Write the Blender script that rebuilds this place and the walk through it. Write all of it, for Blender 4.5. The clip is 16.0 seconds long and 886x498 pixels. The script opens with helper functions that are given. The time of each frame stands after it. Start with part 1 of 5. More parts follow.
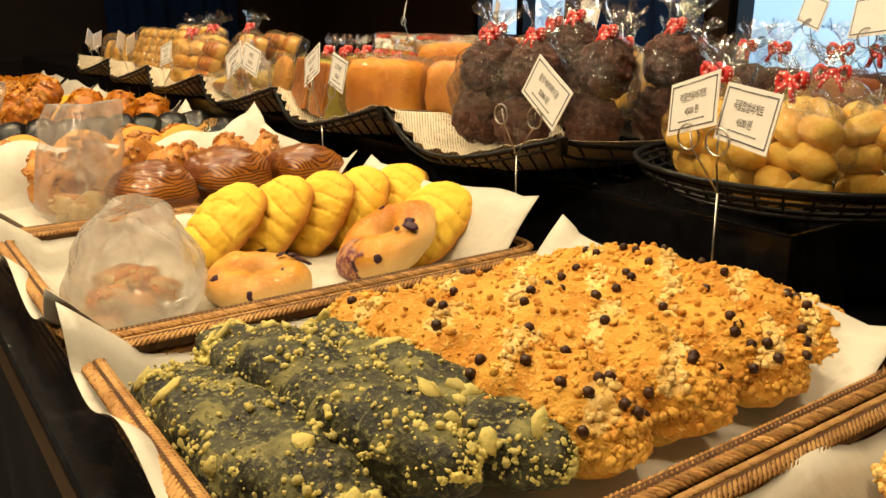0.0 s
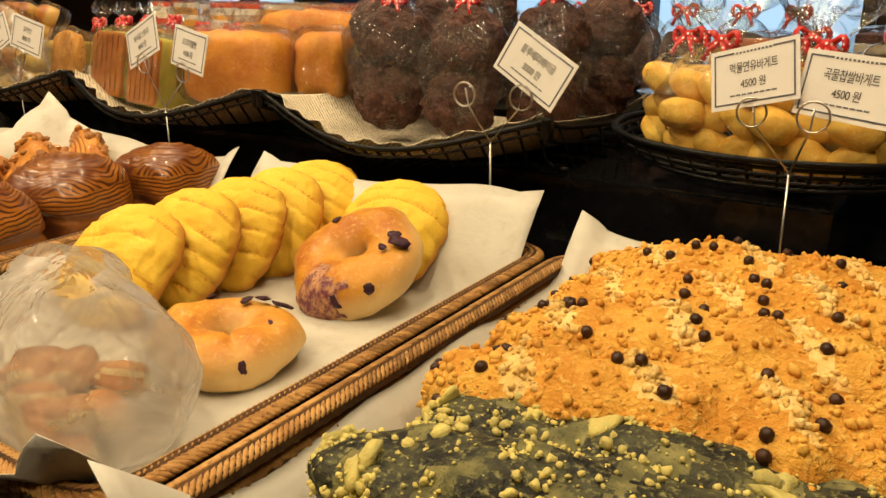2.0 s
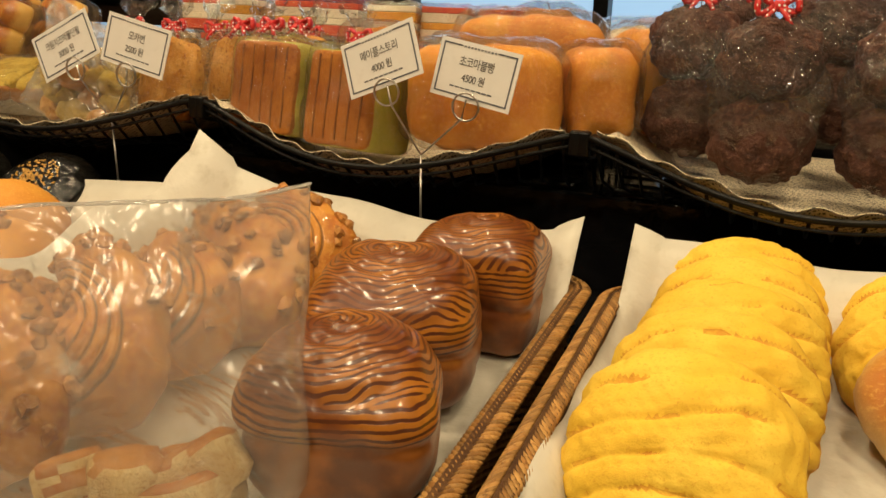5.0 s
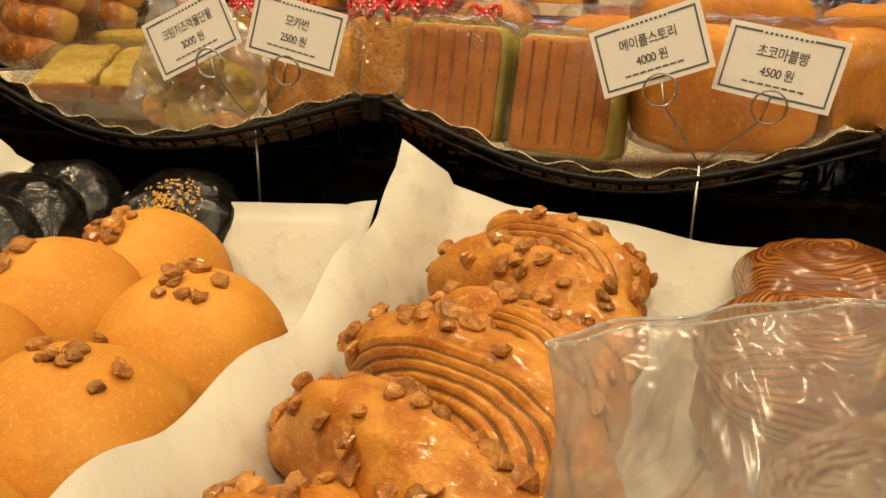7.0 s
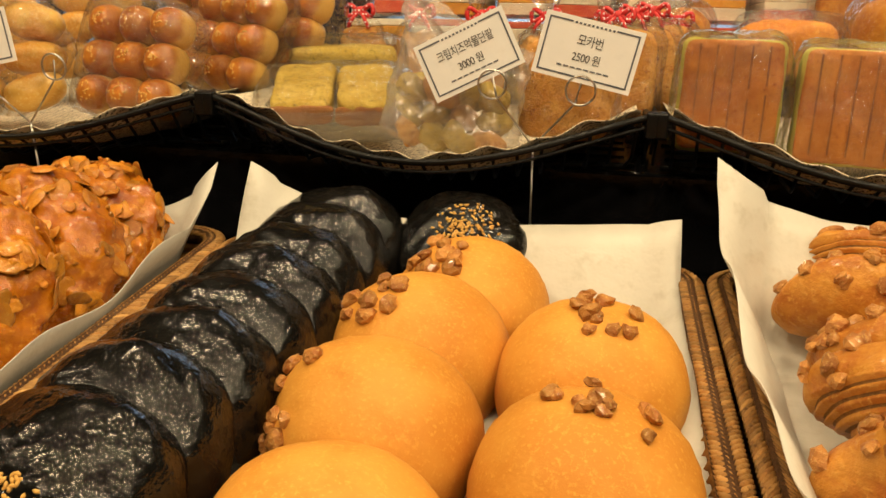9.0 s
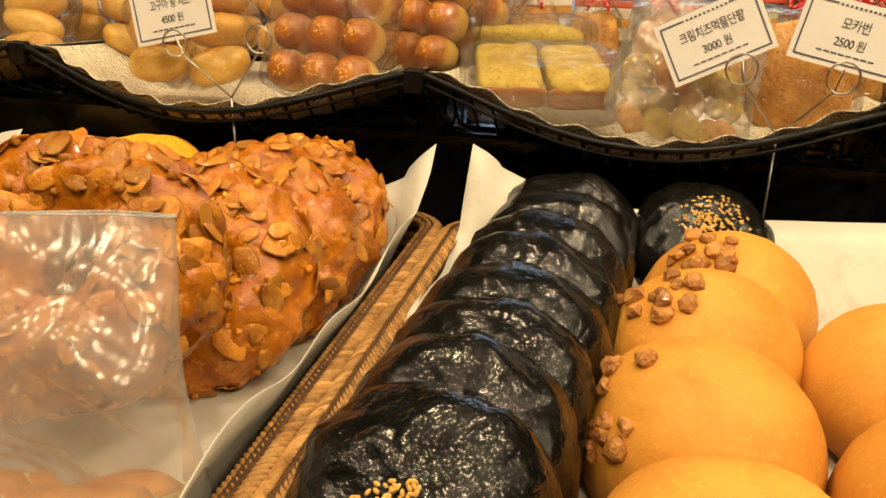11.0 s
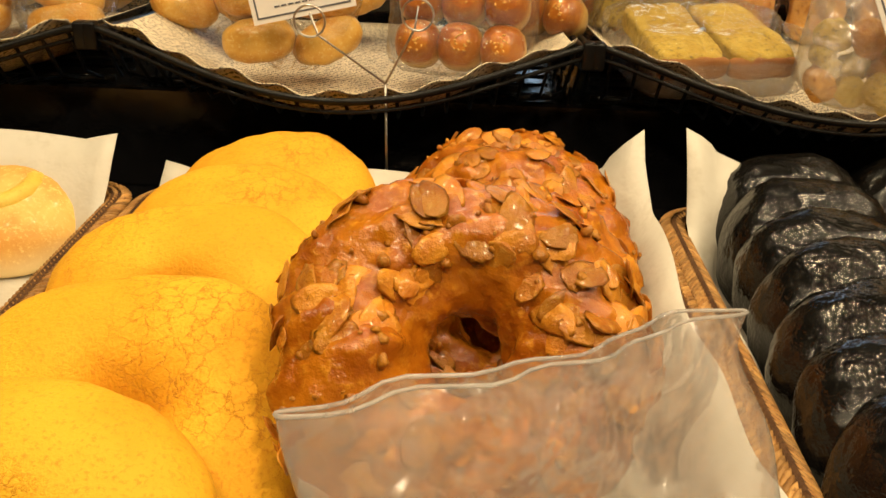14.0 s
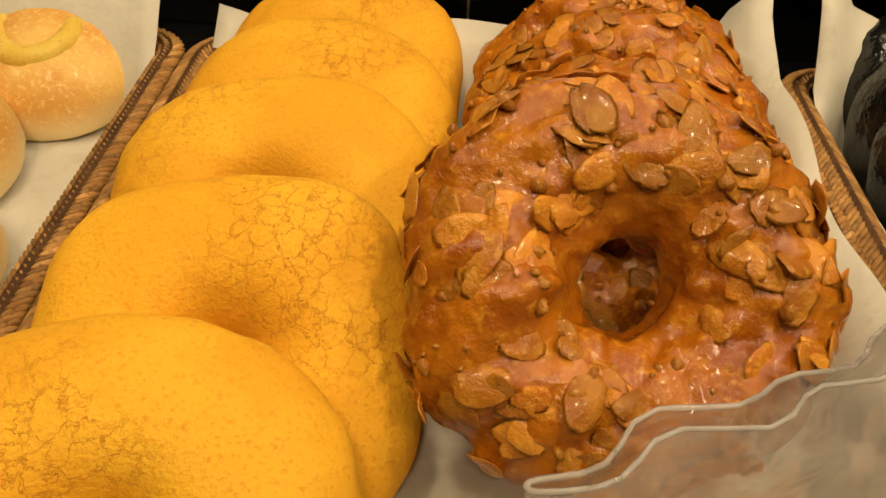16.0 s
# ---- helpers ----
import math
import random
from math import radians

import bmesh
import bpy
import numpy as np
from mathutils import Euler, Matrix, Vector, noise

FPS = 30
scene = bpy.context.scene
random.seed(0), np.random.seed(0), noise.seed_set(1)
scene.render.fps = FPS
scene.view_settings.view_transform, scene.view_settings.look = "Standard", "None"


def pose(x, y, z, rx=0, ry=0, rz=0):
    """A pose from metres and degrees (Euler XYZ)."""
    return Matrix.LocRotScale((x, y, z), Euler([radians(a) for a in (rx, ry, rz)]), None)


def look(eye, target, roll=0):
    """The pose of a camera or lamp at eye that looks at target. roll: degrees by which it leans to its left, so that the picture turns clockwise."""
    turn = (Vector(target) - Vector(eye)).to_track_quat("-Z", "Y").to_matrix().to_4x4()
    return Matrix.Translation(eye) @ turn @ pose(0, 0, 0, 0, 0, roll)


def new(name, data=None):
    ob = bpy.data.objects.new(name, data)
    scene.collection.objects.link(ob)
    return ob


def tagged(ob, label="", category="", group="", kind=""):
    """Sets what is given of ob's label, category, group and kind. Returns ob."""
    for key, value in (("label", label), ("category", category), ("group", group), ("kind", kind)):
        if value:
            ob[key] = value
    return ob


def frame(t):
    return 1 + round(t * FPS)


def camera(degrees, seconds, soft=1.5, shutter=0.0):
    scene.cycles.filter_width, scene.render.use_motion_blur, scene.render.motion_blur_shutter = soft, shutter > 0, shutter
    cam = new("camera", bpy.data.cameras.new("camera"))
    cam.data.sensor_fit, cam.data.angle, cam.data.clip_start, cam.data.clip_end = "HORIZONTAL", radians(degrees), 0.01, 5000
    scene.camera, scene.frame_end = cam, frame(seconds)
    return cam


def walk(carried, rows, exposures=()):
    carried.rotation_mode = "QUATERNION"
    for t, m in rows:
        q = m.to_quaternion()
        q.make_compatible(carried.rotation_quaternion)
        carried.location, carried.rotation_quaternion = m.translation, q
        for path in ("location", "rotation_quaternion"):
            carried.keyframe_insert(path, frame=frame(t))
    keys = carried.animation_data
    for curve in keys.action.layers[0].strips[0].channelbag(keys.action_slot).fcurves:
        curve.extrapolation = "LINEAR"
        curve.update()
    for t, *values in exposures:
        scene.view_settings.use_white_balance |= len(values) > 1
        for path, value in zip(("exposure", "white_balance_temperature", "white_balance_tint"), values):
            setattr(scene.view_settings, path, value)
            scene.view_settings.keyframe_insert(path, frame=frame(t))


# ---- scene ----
cam = camera(56.2, 16.0)
METRES, EYE, TILT, LEAN, TURN = 2.2, 1.2, -16.0, 0.0, 54.8
ROWS = [
    (0.0, 0.0, 0.0, 0.0, 0.0, 0.0, -0.0),
    (0.5, -0.0389, 0.0326, 0.0091, -5.39, -0.28, 1.77),
    (1.0, -0.0607, 0.057, 0.0116, -10.05, -0.85, 2.24),
    (1.5, -0.0908, 0.0813, 0.0186, -16.77, -2.43, 4.47),
    (2.0, -0.1144, 0.1004, 0.025, -20.42, -3.12, 5.68),
    (2.5, -0.1309, 0.1361, 0.0337, -23.04, -2.55, 5.66),
    (3.0, -0.152, 0.1845, 0.0438, -25.81, -3.41, 7.34),
    (3.5, -0.1696, 0.2203, 0.0495, -26.14, -4.53, 6.54),
    (4.0, -0.1921, 0.2568, 0.0586, -26.28, -5.37, 6.79),
    (4.5, -0.2249, 0.2877, 0.0731, -33.4, -6.0, 7.8),
    (5.0, -0.265, 0.3242, 0.0858, -32.49, -4.68, 7.15),
    (7.5, -0.3452, 0.4758, 0.1292, -42.04, -9.22, 9.49),
    (8.0, -0.3683, 0.4964, 0.1379, -43.85, -9.77, 10.1),
    (8.5, -0.3917, 0.5155, 0.1474, -43.95, -9.57, 10.39),
    (9.0, -0.4201, 0.5357, 0.1537, -42.91, -9.31, 10.45),
    (9.5, -0.4467, 0.5491, 0.158, -41.8, -8.65, 10.18),
    (10.0, -0.4588, 0.5611, 0.1626, -40.2, -8.82, 8.68),
    (12.5, -0.4713, 0.6614, 0.169, -44.32, -12.79, 11.46),
    (13.0, -0.4959, 0.6774, 0.1745, -49.27, -14.56, 13.43),
    (13.5, -0.516, 0.6969, 0.1935, -51.03, -14.82, 13.09),
    (14.0, -0.5195, 0.7105, 0.2087, -52.0, -17.5, 10.81),
    (14.5, -0.517, 0.7202, 0.2191, -52.82, -21.45, 9.91),
    (15.0, -0.5114, 0.7313, 0.223, -53.08, -25.68, 9.85),
    (15.5, -0.5077, 0.7402, 0.2246, -52.28, -28.01, 10.31),
    (16.0, -0.51, 0.7477, 0.2233, -51.2, -30.87, 10.07),
]
walk(cam, [(t, pose(0, 0, EYE, TILT, LEAN, TURN) @ pose(METRES * x, METRES * y, METRES * z, 90 + pitch, roll, yaw)) for t, x, y, z, yaw, pitch, roll in ROWS], exposures=[(0.0, -0.44), (2.5, -0.84), (5.0, -1.02), (8.5, -0.85), (10.0, -0.66), (13.0, -0.52), (16.0, -1.1)])

# ---------------------------------------------------------------- light
world = bpy.data.worlds.new("world")
scene.world = world
world.use_nodes = True
world.node_tree.nodes["Background"].inputs[0].default_value = (0.9, 0.75, 0.55, 1)
world.node_tree.nodes["Background"].inputs[1].default_value = 0.04


def area_lamp(name, at, target, size, watts, colour, size_y=None):
    data = bpy.data.lights.new(name, "AREA")
    data.shape = "DISK" if size_y is None else "RECTANGLE"
    data.size = size
    if size_y:
        data.size_y = size_y
    data.energy, data.color = watts, colour
    ob = new(name, data)
    ob.matrix_world = look(at, target)
    return ob


WARM = (1.0, 0.77, 0.46)
LAMPS = [(-3.3, 0.15), (-2.45, 0.0), (-1.6, 0.15), (-0.75, 0.0), (0.1, 0.15), (-2.1, -0.8), (-1.2, -0.7), (-0.4, -0.8), (-2.3, 1.0), (-1.45, 1.05), (-0.6, 1.0)]
LAMP_Z = 2.5
for lx, ly in LAMPS:
    area_lamp("downlight_glow", (lx, ly, LAMP_Z - 0.03), (lx, ly, 0), 0.13, 19.0 if ly < -0.5 else 14.0, WARM)
# daylight of the shop window
area_lamp("window_glow", (-1.5, 3.3, 1.6), (-1.5, 0, 1.0), 1.6, 12.0, (0.62, 0.8, 1.0), 1.2)

# ---------------------------------------------------------------- mesh tools


def wob(P, size, seed, n=7):
    """Smooth noise of about -1..1 at points P, with lumps of that size in metres."""
    rng = np.random.RandomState(seed)
    out = np.zeros(len(P))
    for _ in range(n):
        d = rng.normal(size=3)
        d *= (0.6 + 0.8 * rng.rand()) / np.linalg.norm(d)
        out += np.sin(P @ d * (math.pi / size) + rng.rand() * 6.283)
    return out / math.sqrt(n)


def build(name, P, F, mat, parent=None, label="", smooth=True):
    me = bpy.data.meshes.new(name)
    me.from_pydata([tuple(p) for p in np.asarray(P, float)], [], [tuple(int(i) for i in f) for f in F])
    if mat:
        me.materials.append(mat)
    me.polygons.foreach_set("use_smooth", [smooth] * len(me.polygons))
    me.update()
    ob = new(name, me)
    if parent:
        ob.parent = parent
    if label:
        ob["label"] = label
    return ob


def thing(name, m, label, category, group="", kind=""):
    ob = new(name)
    ob.matrix_world = m
    ob.empty_display_size = 0.01
    return tagged(ob, label, category, group, kind)


def join(*meshes):
    Ps, Fs, k = [], [], 0
    for P, F in meshes:
        P = np.asarray(P, float)
        Ps.append(P)
        Fs += [tuple(i + k for i in f) for f in F]
        k += len(P)
    return np.concatenate(Ps), Fs


def moved(mesh, m):
    P, F = mesh
    P = np.asarray(P, float)
    M = np.array(m)
    return P @ M[:3, :3].T + M[:3, 3], F


def ball(nu=32, nv=20):
    """Unit directions on a sphere, with its faces."""
    P, F = [(0, 0, 1)], []
    for j in range(1, nv):
        a = math.pi * j / nv
        for i in range(nu):
            b = 2 * math.pi * i / nu
            P.append((math.sin(a) * math.cos(b), math.sin(a) * math.sin(b), math.cos(a)))
    P.append((0, 0, -1))
    last = len(P) - 1
    for i in range(nu):
        k = (i + 1) % nu
        F.append((0, 1 + i, 1 + k))
        for j in range(nv - 2):
            a, b = 1 + j * nu, 1 + (j + 1) * nu
            F.append((a + i, b + i, b + k, a + k))
        a = 1 + (nv - 2) * nu
        F.append((a + i, last, a + k))
    return np.array(P, float), F


def blocky(D, a, b, c, p=2.0):
    """Directions to a rounded block with half sizes a, b, c; p: 2 is an ellipsoid, 8 a box."""
    r = (np.abs(D) ** p).sum(1) ** (-1.0 / p)
    return D * r[:, None] * np.array((a, b, c))


def ring(R, r, nu=48, nv=20, squash=1.0):
    P, F = [], []
    for i in range(nu):
        a = 2 * math.pi * i / nu
        for j in range(nv):
            b = 2 * math.pi * j / nv
            q = R + r * math.cos(b)
            P.append((q * math.cos(a), q * math.sin(a), r * squash * math.sin(b)))
            F.append((i * nv + j, ((i + 1) % nu) * nv + j, ((i + 1) % nu) * nv + (j + 1) % nv, i * nv + (j + 1) % nv))
    return np.array(P), F


def sheet(fn, nu, nv, closed=False):
    """A grid of points fn(u, v), with u and v from 0 to 1."""
    P, F = [], []
    n = nu if closed else nu + 1
    for j in range(nv + 1):
        for i in range(n):
            P.append(fn(i / nu, j / nv))
    for j in range(nv):
        for i in range(nu):
            k = (i + 1) % n
            F.append((j * n + i, j * n + k, (j + 1) * n + k, (j + 1) * n + i))
    return np.array(P, float), F


def tube(points, r, n=6, closed=False):
    pts = np.array(points, float)
    m = len(pts)
    P, F = [], []
    for i in range(m):
        a = pts[(i - 1) % m] if (closed or i > 0) else pts[i]
        b = pts[(i + 1) % m] if (closed or i < m - 1) else pts[i]
        t = b - a
        t = t / (np.linalg.norm(t) + 1e-9)
        s = np.cross(t, (0.31, 0.17, 0.93) if abs(t[2]) < 0.9 else (1, 0, 0))
        s /= np.linalg.norm(s)
        w = np.cross(t, s)
        for j in range(n):
            c = 2 * math.pi * j / n
            P.append(pts[i] + r * (math.cos(c) * s + math.sin(c) * w))
    for i in range(m if closed else m - 1):
        k = (i + 1) % m
        for j in range(n):
            F.append((i * n + j, i * n + (j + 1) % n, k * n + (j + 1) % n, k * n + j))
    if not closed:
        F.append(tuple(range(n))[::-1])
        F.append(tuple((m - 1) * n + j for j in range(n)))
    return np.array(P), F


def box(x0, x1, y0, y1, z0, z1, bevel=0.0):
    bm = bmesh.new()
    bmesh.ops.create_cube(bm, size=1)
    for v in bm.verts:
        v.co = Vector(((x0 + x1) / 2 + v.co.x * (x1 - x0), (y0 + y1) / 2 + v.co.y * (y1 - y0), (z0 + z1) / 2 + v.co.z * (z1 - z0)))
    if bevel:
        bmesh.ops.bevel(bm, geom=bm.edges[:], offset=bevel, segments=2, affect="EDGES", profile=0.5)
    bm.verts.index_update()
    P = np.array([v.co[:] for v in bm.verts])
    F = [tuple(v.index for v in f.verts) for f in bm.faces]
    bm.free()
    return P, F


def lump(seed, a, b, c, rough=0.25):
    """A broken crumb or nut piece."""
    D, F = ball(8, 5)
    P = blocky(D, a, b, c, 3)
    return P * (1 + rough * wob(D, 0.9, seed))[:, None], F


# ---------------------------------------------------------------- materials
def shader(name):
    m = bpy.data.materials.new(name)
    m.use_nodes = True
    nt = m.node_tree
    return m, nt, nt.nodes["Principled BSDF"]


def node(nt, kind, **values):
    n = nt.nodes.new(kind)
    for k, v in values.items():
        n.inputs[k.replace("_", " ")].default_value = v
    return n


def mixc(nt, fac, a, b, blend="MIX"):
    n = nt.nodes.new("ShaderNodeMix")
    n.data_type, n.blend_type = "RGBA", blend
    for sock, v in ((n.inputs[0], fac), (n.inputs[6], a), (n.inputs[7], b)):
        if isinstance(v, bpy.types.NodeSocket):
            nt.links.new(v, sock)
        else:
            sock.default_value = v if not isinstance(v, tuple) else (*v, 1)[:4]
    return n.outputs[2]


def ramp(nt, fac, lo, hi):
    n = nt.nodes.new("ShaderNodeMapRange")
    n.clamp = True
    n.interpolation_type = "SMOOTHSTEP"
    n.inputs[1].default_value, n.inputs[2].default_value = lo, hi
    nt.links.new(fac, n.inputs[0])
    return n.outputs[0]


def surface(name, c1, c2, c3=None, size=0.03, fine=0.003, rough=0.6, rough2=None, bump=0.3, coat=0.0, metal=0.0, base=None, base_z=(0, 0.02), crack=0.0, crack_size=0.012, crack_colour=None, bump_size=None, spec=0.28, shift=0.25):
    """Two-scale mottled surface: c1 and c2 in large patches, c3 in fine specks; base: another colour low on the thing."""
    m, nt, bsdf = shader(name)
    co = nt.nodes.new("ShaderNodeTexCoord").outputs["Object"]
    info = nt.nodes.new("ShaderNodeObjectInfo")
    add = nt.nodes.new("ShaderNodeVectorMath")
    add.operation = "ADD"
    nt.links.new(co, add.inputs[0])
    nt.links.new(info.outputs["Random"], add.inputs[1])
    co2 = add.outputs[0]
    big = node(nt, "ShaderNodeTexNoise", Scale=1 / size, Detail=4.0, Roughness=0.6)
    small = node(nt, "ShaderNodeTexNoise", Scale=1 / fine, Detail=3.0, Roughness=0.65)
    for t in (big, small):
        nt.links.new(co2, t.inputs["Vector"])
    colour = mixc(nt, ramp(nt, big.outputs[0], 0.36, 0.64), c1, c2)
    colour = mixc(nt, ramp(nt, small.outputs[0], 0.5, 0.75), colour, c3 if c3 else tuple(0.75 * x for x in c2))
    height = small.outputs[0]
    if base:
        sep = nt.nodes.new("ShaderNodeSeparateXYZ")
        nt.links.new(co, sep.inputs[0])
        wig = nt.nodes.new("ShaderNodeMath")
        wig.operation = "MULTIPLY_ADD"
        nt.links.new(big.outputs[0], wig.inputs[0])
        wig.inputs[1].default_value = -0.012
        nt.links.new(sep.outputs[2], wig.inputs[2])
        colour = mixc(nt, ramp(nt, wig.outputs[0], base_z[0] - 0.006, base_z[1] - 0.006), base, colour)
    if crack:
        vor = node(nt, "ShaderNodeTexVoronoi", Scale=1 / crack_size)
        vor.feature = "DISTANCE_TO_EDGE"
        mid = node(nt, "ShaderNodeTexNoise", Scale=1 / (crack_size * 0.7), Detail=4.0, Roughness=0.7)
        nt.links.new(co2, mid.inputs["Vector"])
        warp = mixc(nt, 0.011, co2, mid.outputs[1], "ADD")
        warp2 = mixc(nt, 0.02, warp, big.outputs[1], "ADD")
        nt.links.new(warp2, vor.inputs["Vector"])
        gate = node(nt, "ShaderNodeTexNoise", Scale=1 / (size * 1.3), Detail=1.0)
        nt.links.new(co2, gate.inputs["Vector"])
        line = ramp(nt, vor.outputs[0], 0.04, 0.0)
        both = nt.nodes.new("ShaderNodeMath")
        both.operation = "MULTIPLY"
        nt.links.new(line, both.inputs[0])
        nt.links.new(ramp(nt, gate.outputs[0], 0.50, 0.66), both.inputs[1])
        colour = mixc(nt, both.outputs[0], colour, crack_colour)
        sub = nt.nodes.new("ShaderNodeMath")
        sub.operation = "MULTIPLY_ADD"
        nt.links.new(both.outputs[0], sub.inputs[0])
        sub.inputs[1].default_value = -crack
        nt.links.new(height, sub.inputs[2])
        height = sub.outputs[0]
    hsv = nt.nodes.new("ShaderNodeHueSaturation")
    val = nt.nodes.new("ShaderNodeMapRange")
    val.inputs[3].default_value, val.inputs[4].default_value = 1 - shift * 0.5, 1 + shift * 0.5
    nt.links.new(info.outputs["Random"], val.inputs[0])
    nt.links.new(val.outputs[0], hsv.inputs["Value"])
    nt.links.new(colour, hsv.inputs["Color"])
    nt.links.new(hsv.outputs[0], bsdf.inputs["Base Color"])
    rr = nt.nodes.new("ShaderNodeMapRange")
    rr.inputs[3].default_value, rr.inputs[4].default_value = rough, rough2 if rough2 is not None else min(1, rough + 0.2)
    nt.links.new(big.outputs[0], rr.inputs[0])
    nt.links.new(rr.outputs[0], bsdf.inputs["Roughness"])
    bmp = node(nt, "ShaderNodeBump", Strength=bump, Distance=bump_size or fine)
    nt.links.new(height, bmp.inputs["Height"])
    nt.links.new(bmp.outputs[0], bsdf.inputs["Normal"])
    bsdf.inputs["Metallic"].default_value = metal
    bsdf.inputs["Coat Weight"].default_value = coat
    bsdf.inputs["Coat Roughness"].default_value = 0.12
    bsdf.inputs["Specular IOR Level"].default_value = spec
    return m


def swirl_surface(name):
    """Laminated chocolate pastry: thin rings on the top, a layered band under it, plain baked sides below."""
    m, nt, bsdf = shader(name)
    co = nt.nodes.new("ShaderNodeTexCoord").outputs["Object"]
    warp = node(nt, "ShaderNodeTexNoise", Scale=20.0, Detail=2.0)
    nt.links.new(co, warp.inputs["Vector"])
    bent = mixc(nt, 0.010, co, warp.outputs[1], "ADD")
    rings = node(nt, "ShaderNodeTexWave", Scale=88.0, Distortion=0.5, Detail=1.0)
    rings.wave_type, rings.rings_direction = "RINGS", "Z"
    bands = node(nt, "ShaderNodeTexWave", Scale=75.0, Distortion=2.4, Detail=2.0)
    bands.bands_direction = "Z"
    mp = nt.nodes.new("ShaderNodeMapping")
    mp.inputs["Location"].default_value = (0.002, -0.012, 0)
    mp.inputs["Scale"].default_value = (1.0, 1.2, 1.0)
    nt.links.new(bent, mp.inputs[0])
    nt.links.new(mp.outputs[0], rings.inputs["Vector"])
    nt.links.new(bent, bands.inputs["Vector"])
    patch = node(nt, "ShaderNodeTexNoise", Scale=24.0, Detail=4.0)
    nt.links.new(co, patch.inputs["Vector"])
    sep = nt.nodes.new("ShaderNodeSeparateXYZ")
    nt.links.new(bent, sep.inputs[0])
    dough = mixc(nt, ramp(nt, patch.outputs[0], 0.35, 0.65), (0.40, 0.150, 0.017), (0.16, 0.042, 0.007))
    dark = mixc(nt, patch.outputs[0], (0.05, 0.013, 0.005), (0.12, 0.032, 0.010))
    upper = ramp(nt, sep.outputs[2], 0.074, 0.080)
    lines = mixc(nt, upper, bands.outputs["Fac"], rings.outputs["Fac"])
    colour = mixc(nt, ramp(nt, lines, 0.46, 0.2), dough, dark)
    low = mixc(nt, ramp(nt, patch.outputs[0], 0.42, 0.66), (0.27, 0.09, 0.015), (0.10, 0.028, 0.007))
    colour = mixc(nt, ramp(nt, sep.outputs[2], 0.060, 0.054), colour, low)
    nt.links.new(colour, bsdf.inputs["Base Color"])
    bsdf.inputs["Roughness"].default_value = 0.34
    bsdf.inputs["Coat Weight"].default_value = 0.3
    bsdf.inputs["Coat Roughness"].default_value = 0.12
    bmp = node(nt, "ShaderNodeBump", Strength=0.4, Distance=0.0015)
    nt.links.new(colour, bmp.inputs["Height"])
    nt.links.new(bmp.outputs[0], bsdf.inputs["Normal"])
    return m


def film(name, milk, tint=(1, 1, 1), crinkle=0.02, strength=0.6, gloss=0.08, shine_share=0.6):
    """Thin plastic: see-through, with a milky share and glossy creases."""
    m, nt, bsdf = shader(name)
    nt.nodes.remove(bsdf)
    out = nt.nodes["Material Output"]
    co = nt.nodes.new("ShaderNodeTexCoord").outputs["Object"]
    n1 = node(nt, "ShaderNodeTexNoise", Scale=1 / crinkle, Detail=3.0, Roughness=0.55, Distortion=1.5)
    v1 = node(nt, "ShaderNodeTexVoronoi", Scale=0.6 / crinkle)
    v1.feature = "F1"
    nt.links.new(co, n1.inputs["Vector"])
    nt.links.new(mixc(nt, 0.02, co, n1.outputs[1], "ADD"), v1.inputs["Vector"])
    h = nt.nodes.new("ShaderNodeMath")
    h.operation = "MULTIPLY_ADD"
    nt.links.new(v1.outputs[0], h.inputs[0])
    h.inputs[1].default_value = 0.8
    nt.links.new(n1.outputs[0], h.inputs[2])
    bmp = node(nt, "ShaderNodeBump", Strength=strength, Distance=crinkle * 0.5)
    nt.links.new(h.outputs[0], bmp.inputs["Height"])
    clear = node(nt, "ShaderNodeBsdfTransparent")
    clear.inputs[0].default_value = (*tint, 1)
    white = node(nt, "ShaderNodeBsdfDiffuse")
    white.inputs[0].default_value = (0.88, 0.86, 0.82, 1)
    trans = node(nt, "ShaderNodeBsdfTranslucent")
    trans.inputs[0].default_value = (0.8, 0.77, 0.72, 1)
    half = nt.nodes.new("ShaderNodeMixShader")
    half.inputs[0].default_value = 0.5
    nt.links.new(white.outputs[0], half.inputs[1])
    nt.links.new(trans.outputs[0], half.inputs[2])
    body = nt.nodes.new("ShaderNodeMixShader")
    share = nt.nodes.new("ShaderNodeMapRange")
    share.inputs[1].default_value, share.inputs[2].default_value = 0.3, 0.75
    share.inputs[3].default_value, share.inputs[4].default_value = milk * 0.6, min(1, milk * 1.5)
    nt.links.new(n1.outputs[0], share.inputs[0])
    nt.links.new(share.outputs[0], body.inputs[0])
    nt.links.new(clear.outputs[0], body.inputs[1])
    nt.links.new(half.outputs[0], body.inputs[2])
    shine = node(nt, "ShaderNodeBsdfGlossy")
    shine.inputs["Roughness"].default_value = gloss
    nt.links.new(bmp.outputs[0], shine.inputs["Normal"])
    fres = node(nt, "ShaderNodeFresnel", IOR=1.5)
    nt.links.new(bmp.outputs[0], fres.inputs["Normal"])
    boost = nt.nodes.new("ShaderNodeMath")
    boost.operation = "MULTIPLY_ADD"
    boost.use_clamp = True
    nt.links.new(fres.outputs[0], boost.inputs[0])
    boost.inputs[1].default_value, boost.inputs[2].default_value = shine_share, 0.04
    top = nt.nodes.new("ShaderNodeMixShader")
    nt.links.new(boost.outputs[0], top.inputs[0])
    nt.links.new(body.outputs[0], top.inputs[1])
    nt.links.new(shine.outputs[0], top.inputs[2])
    nt.links.new(top.outputs[0], out.inputs["Surface"])
    return m


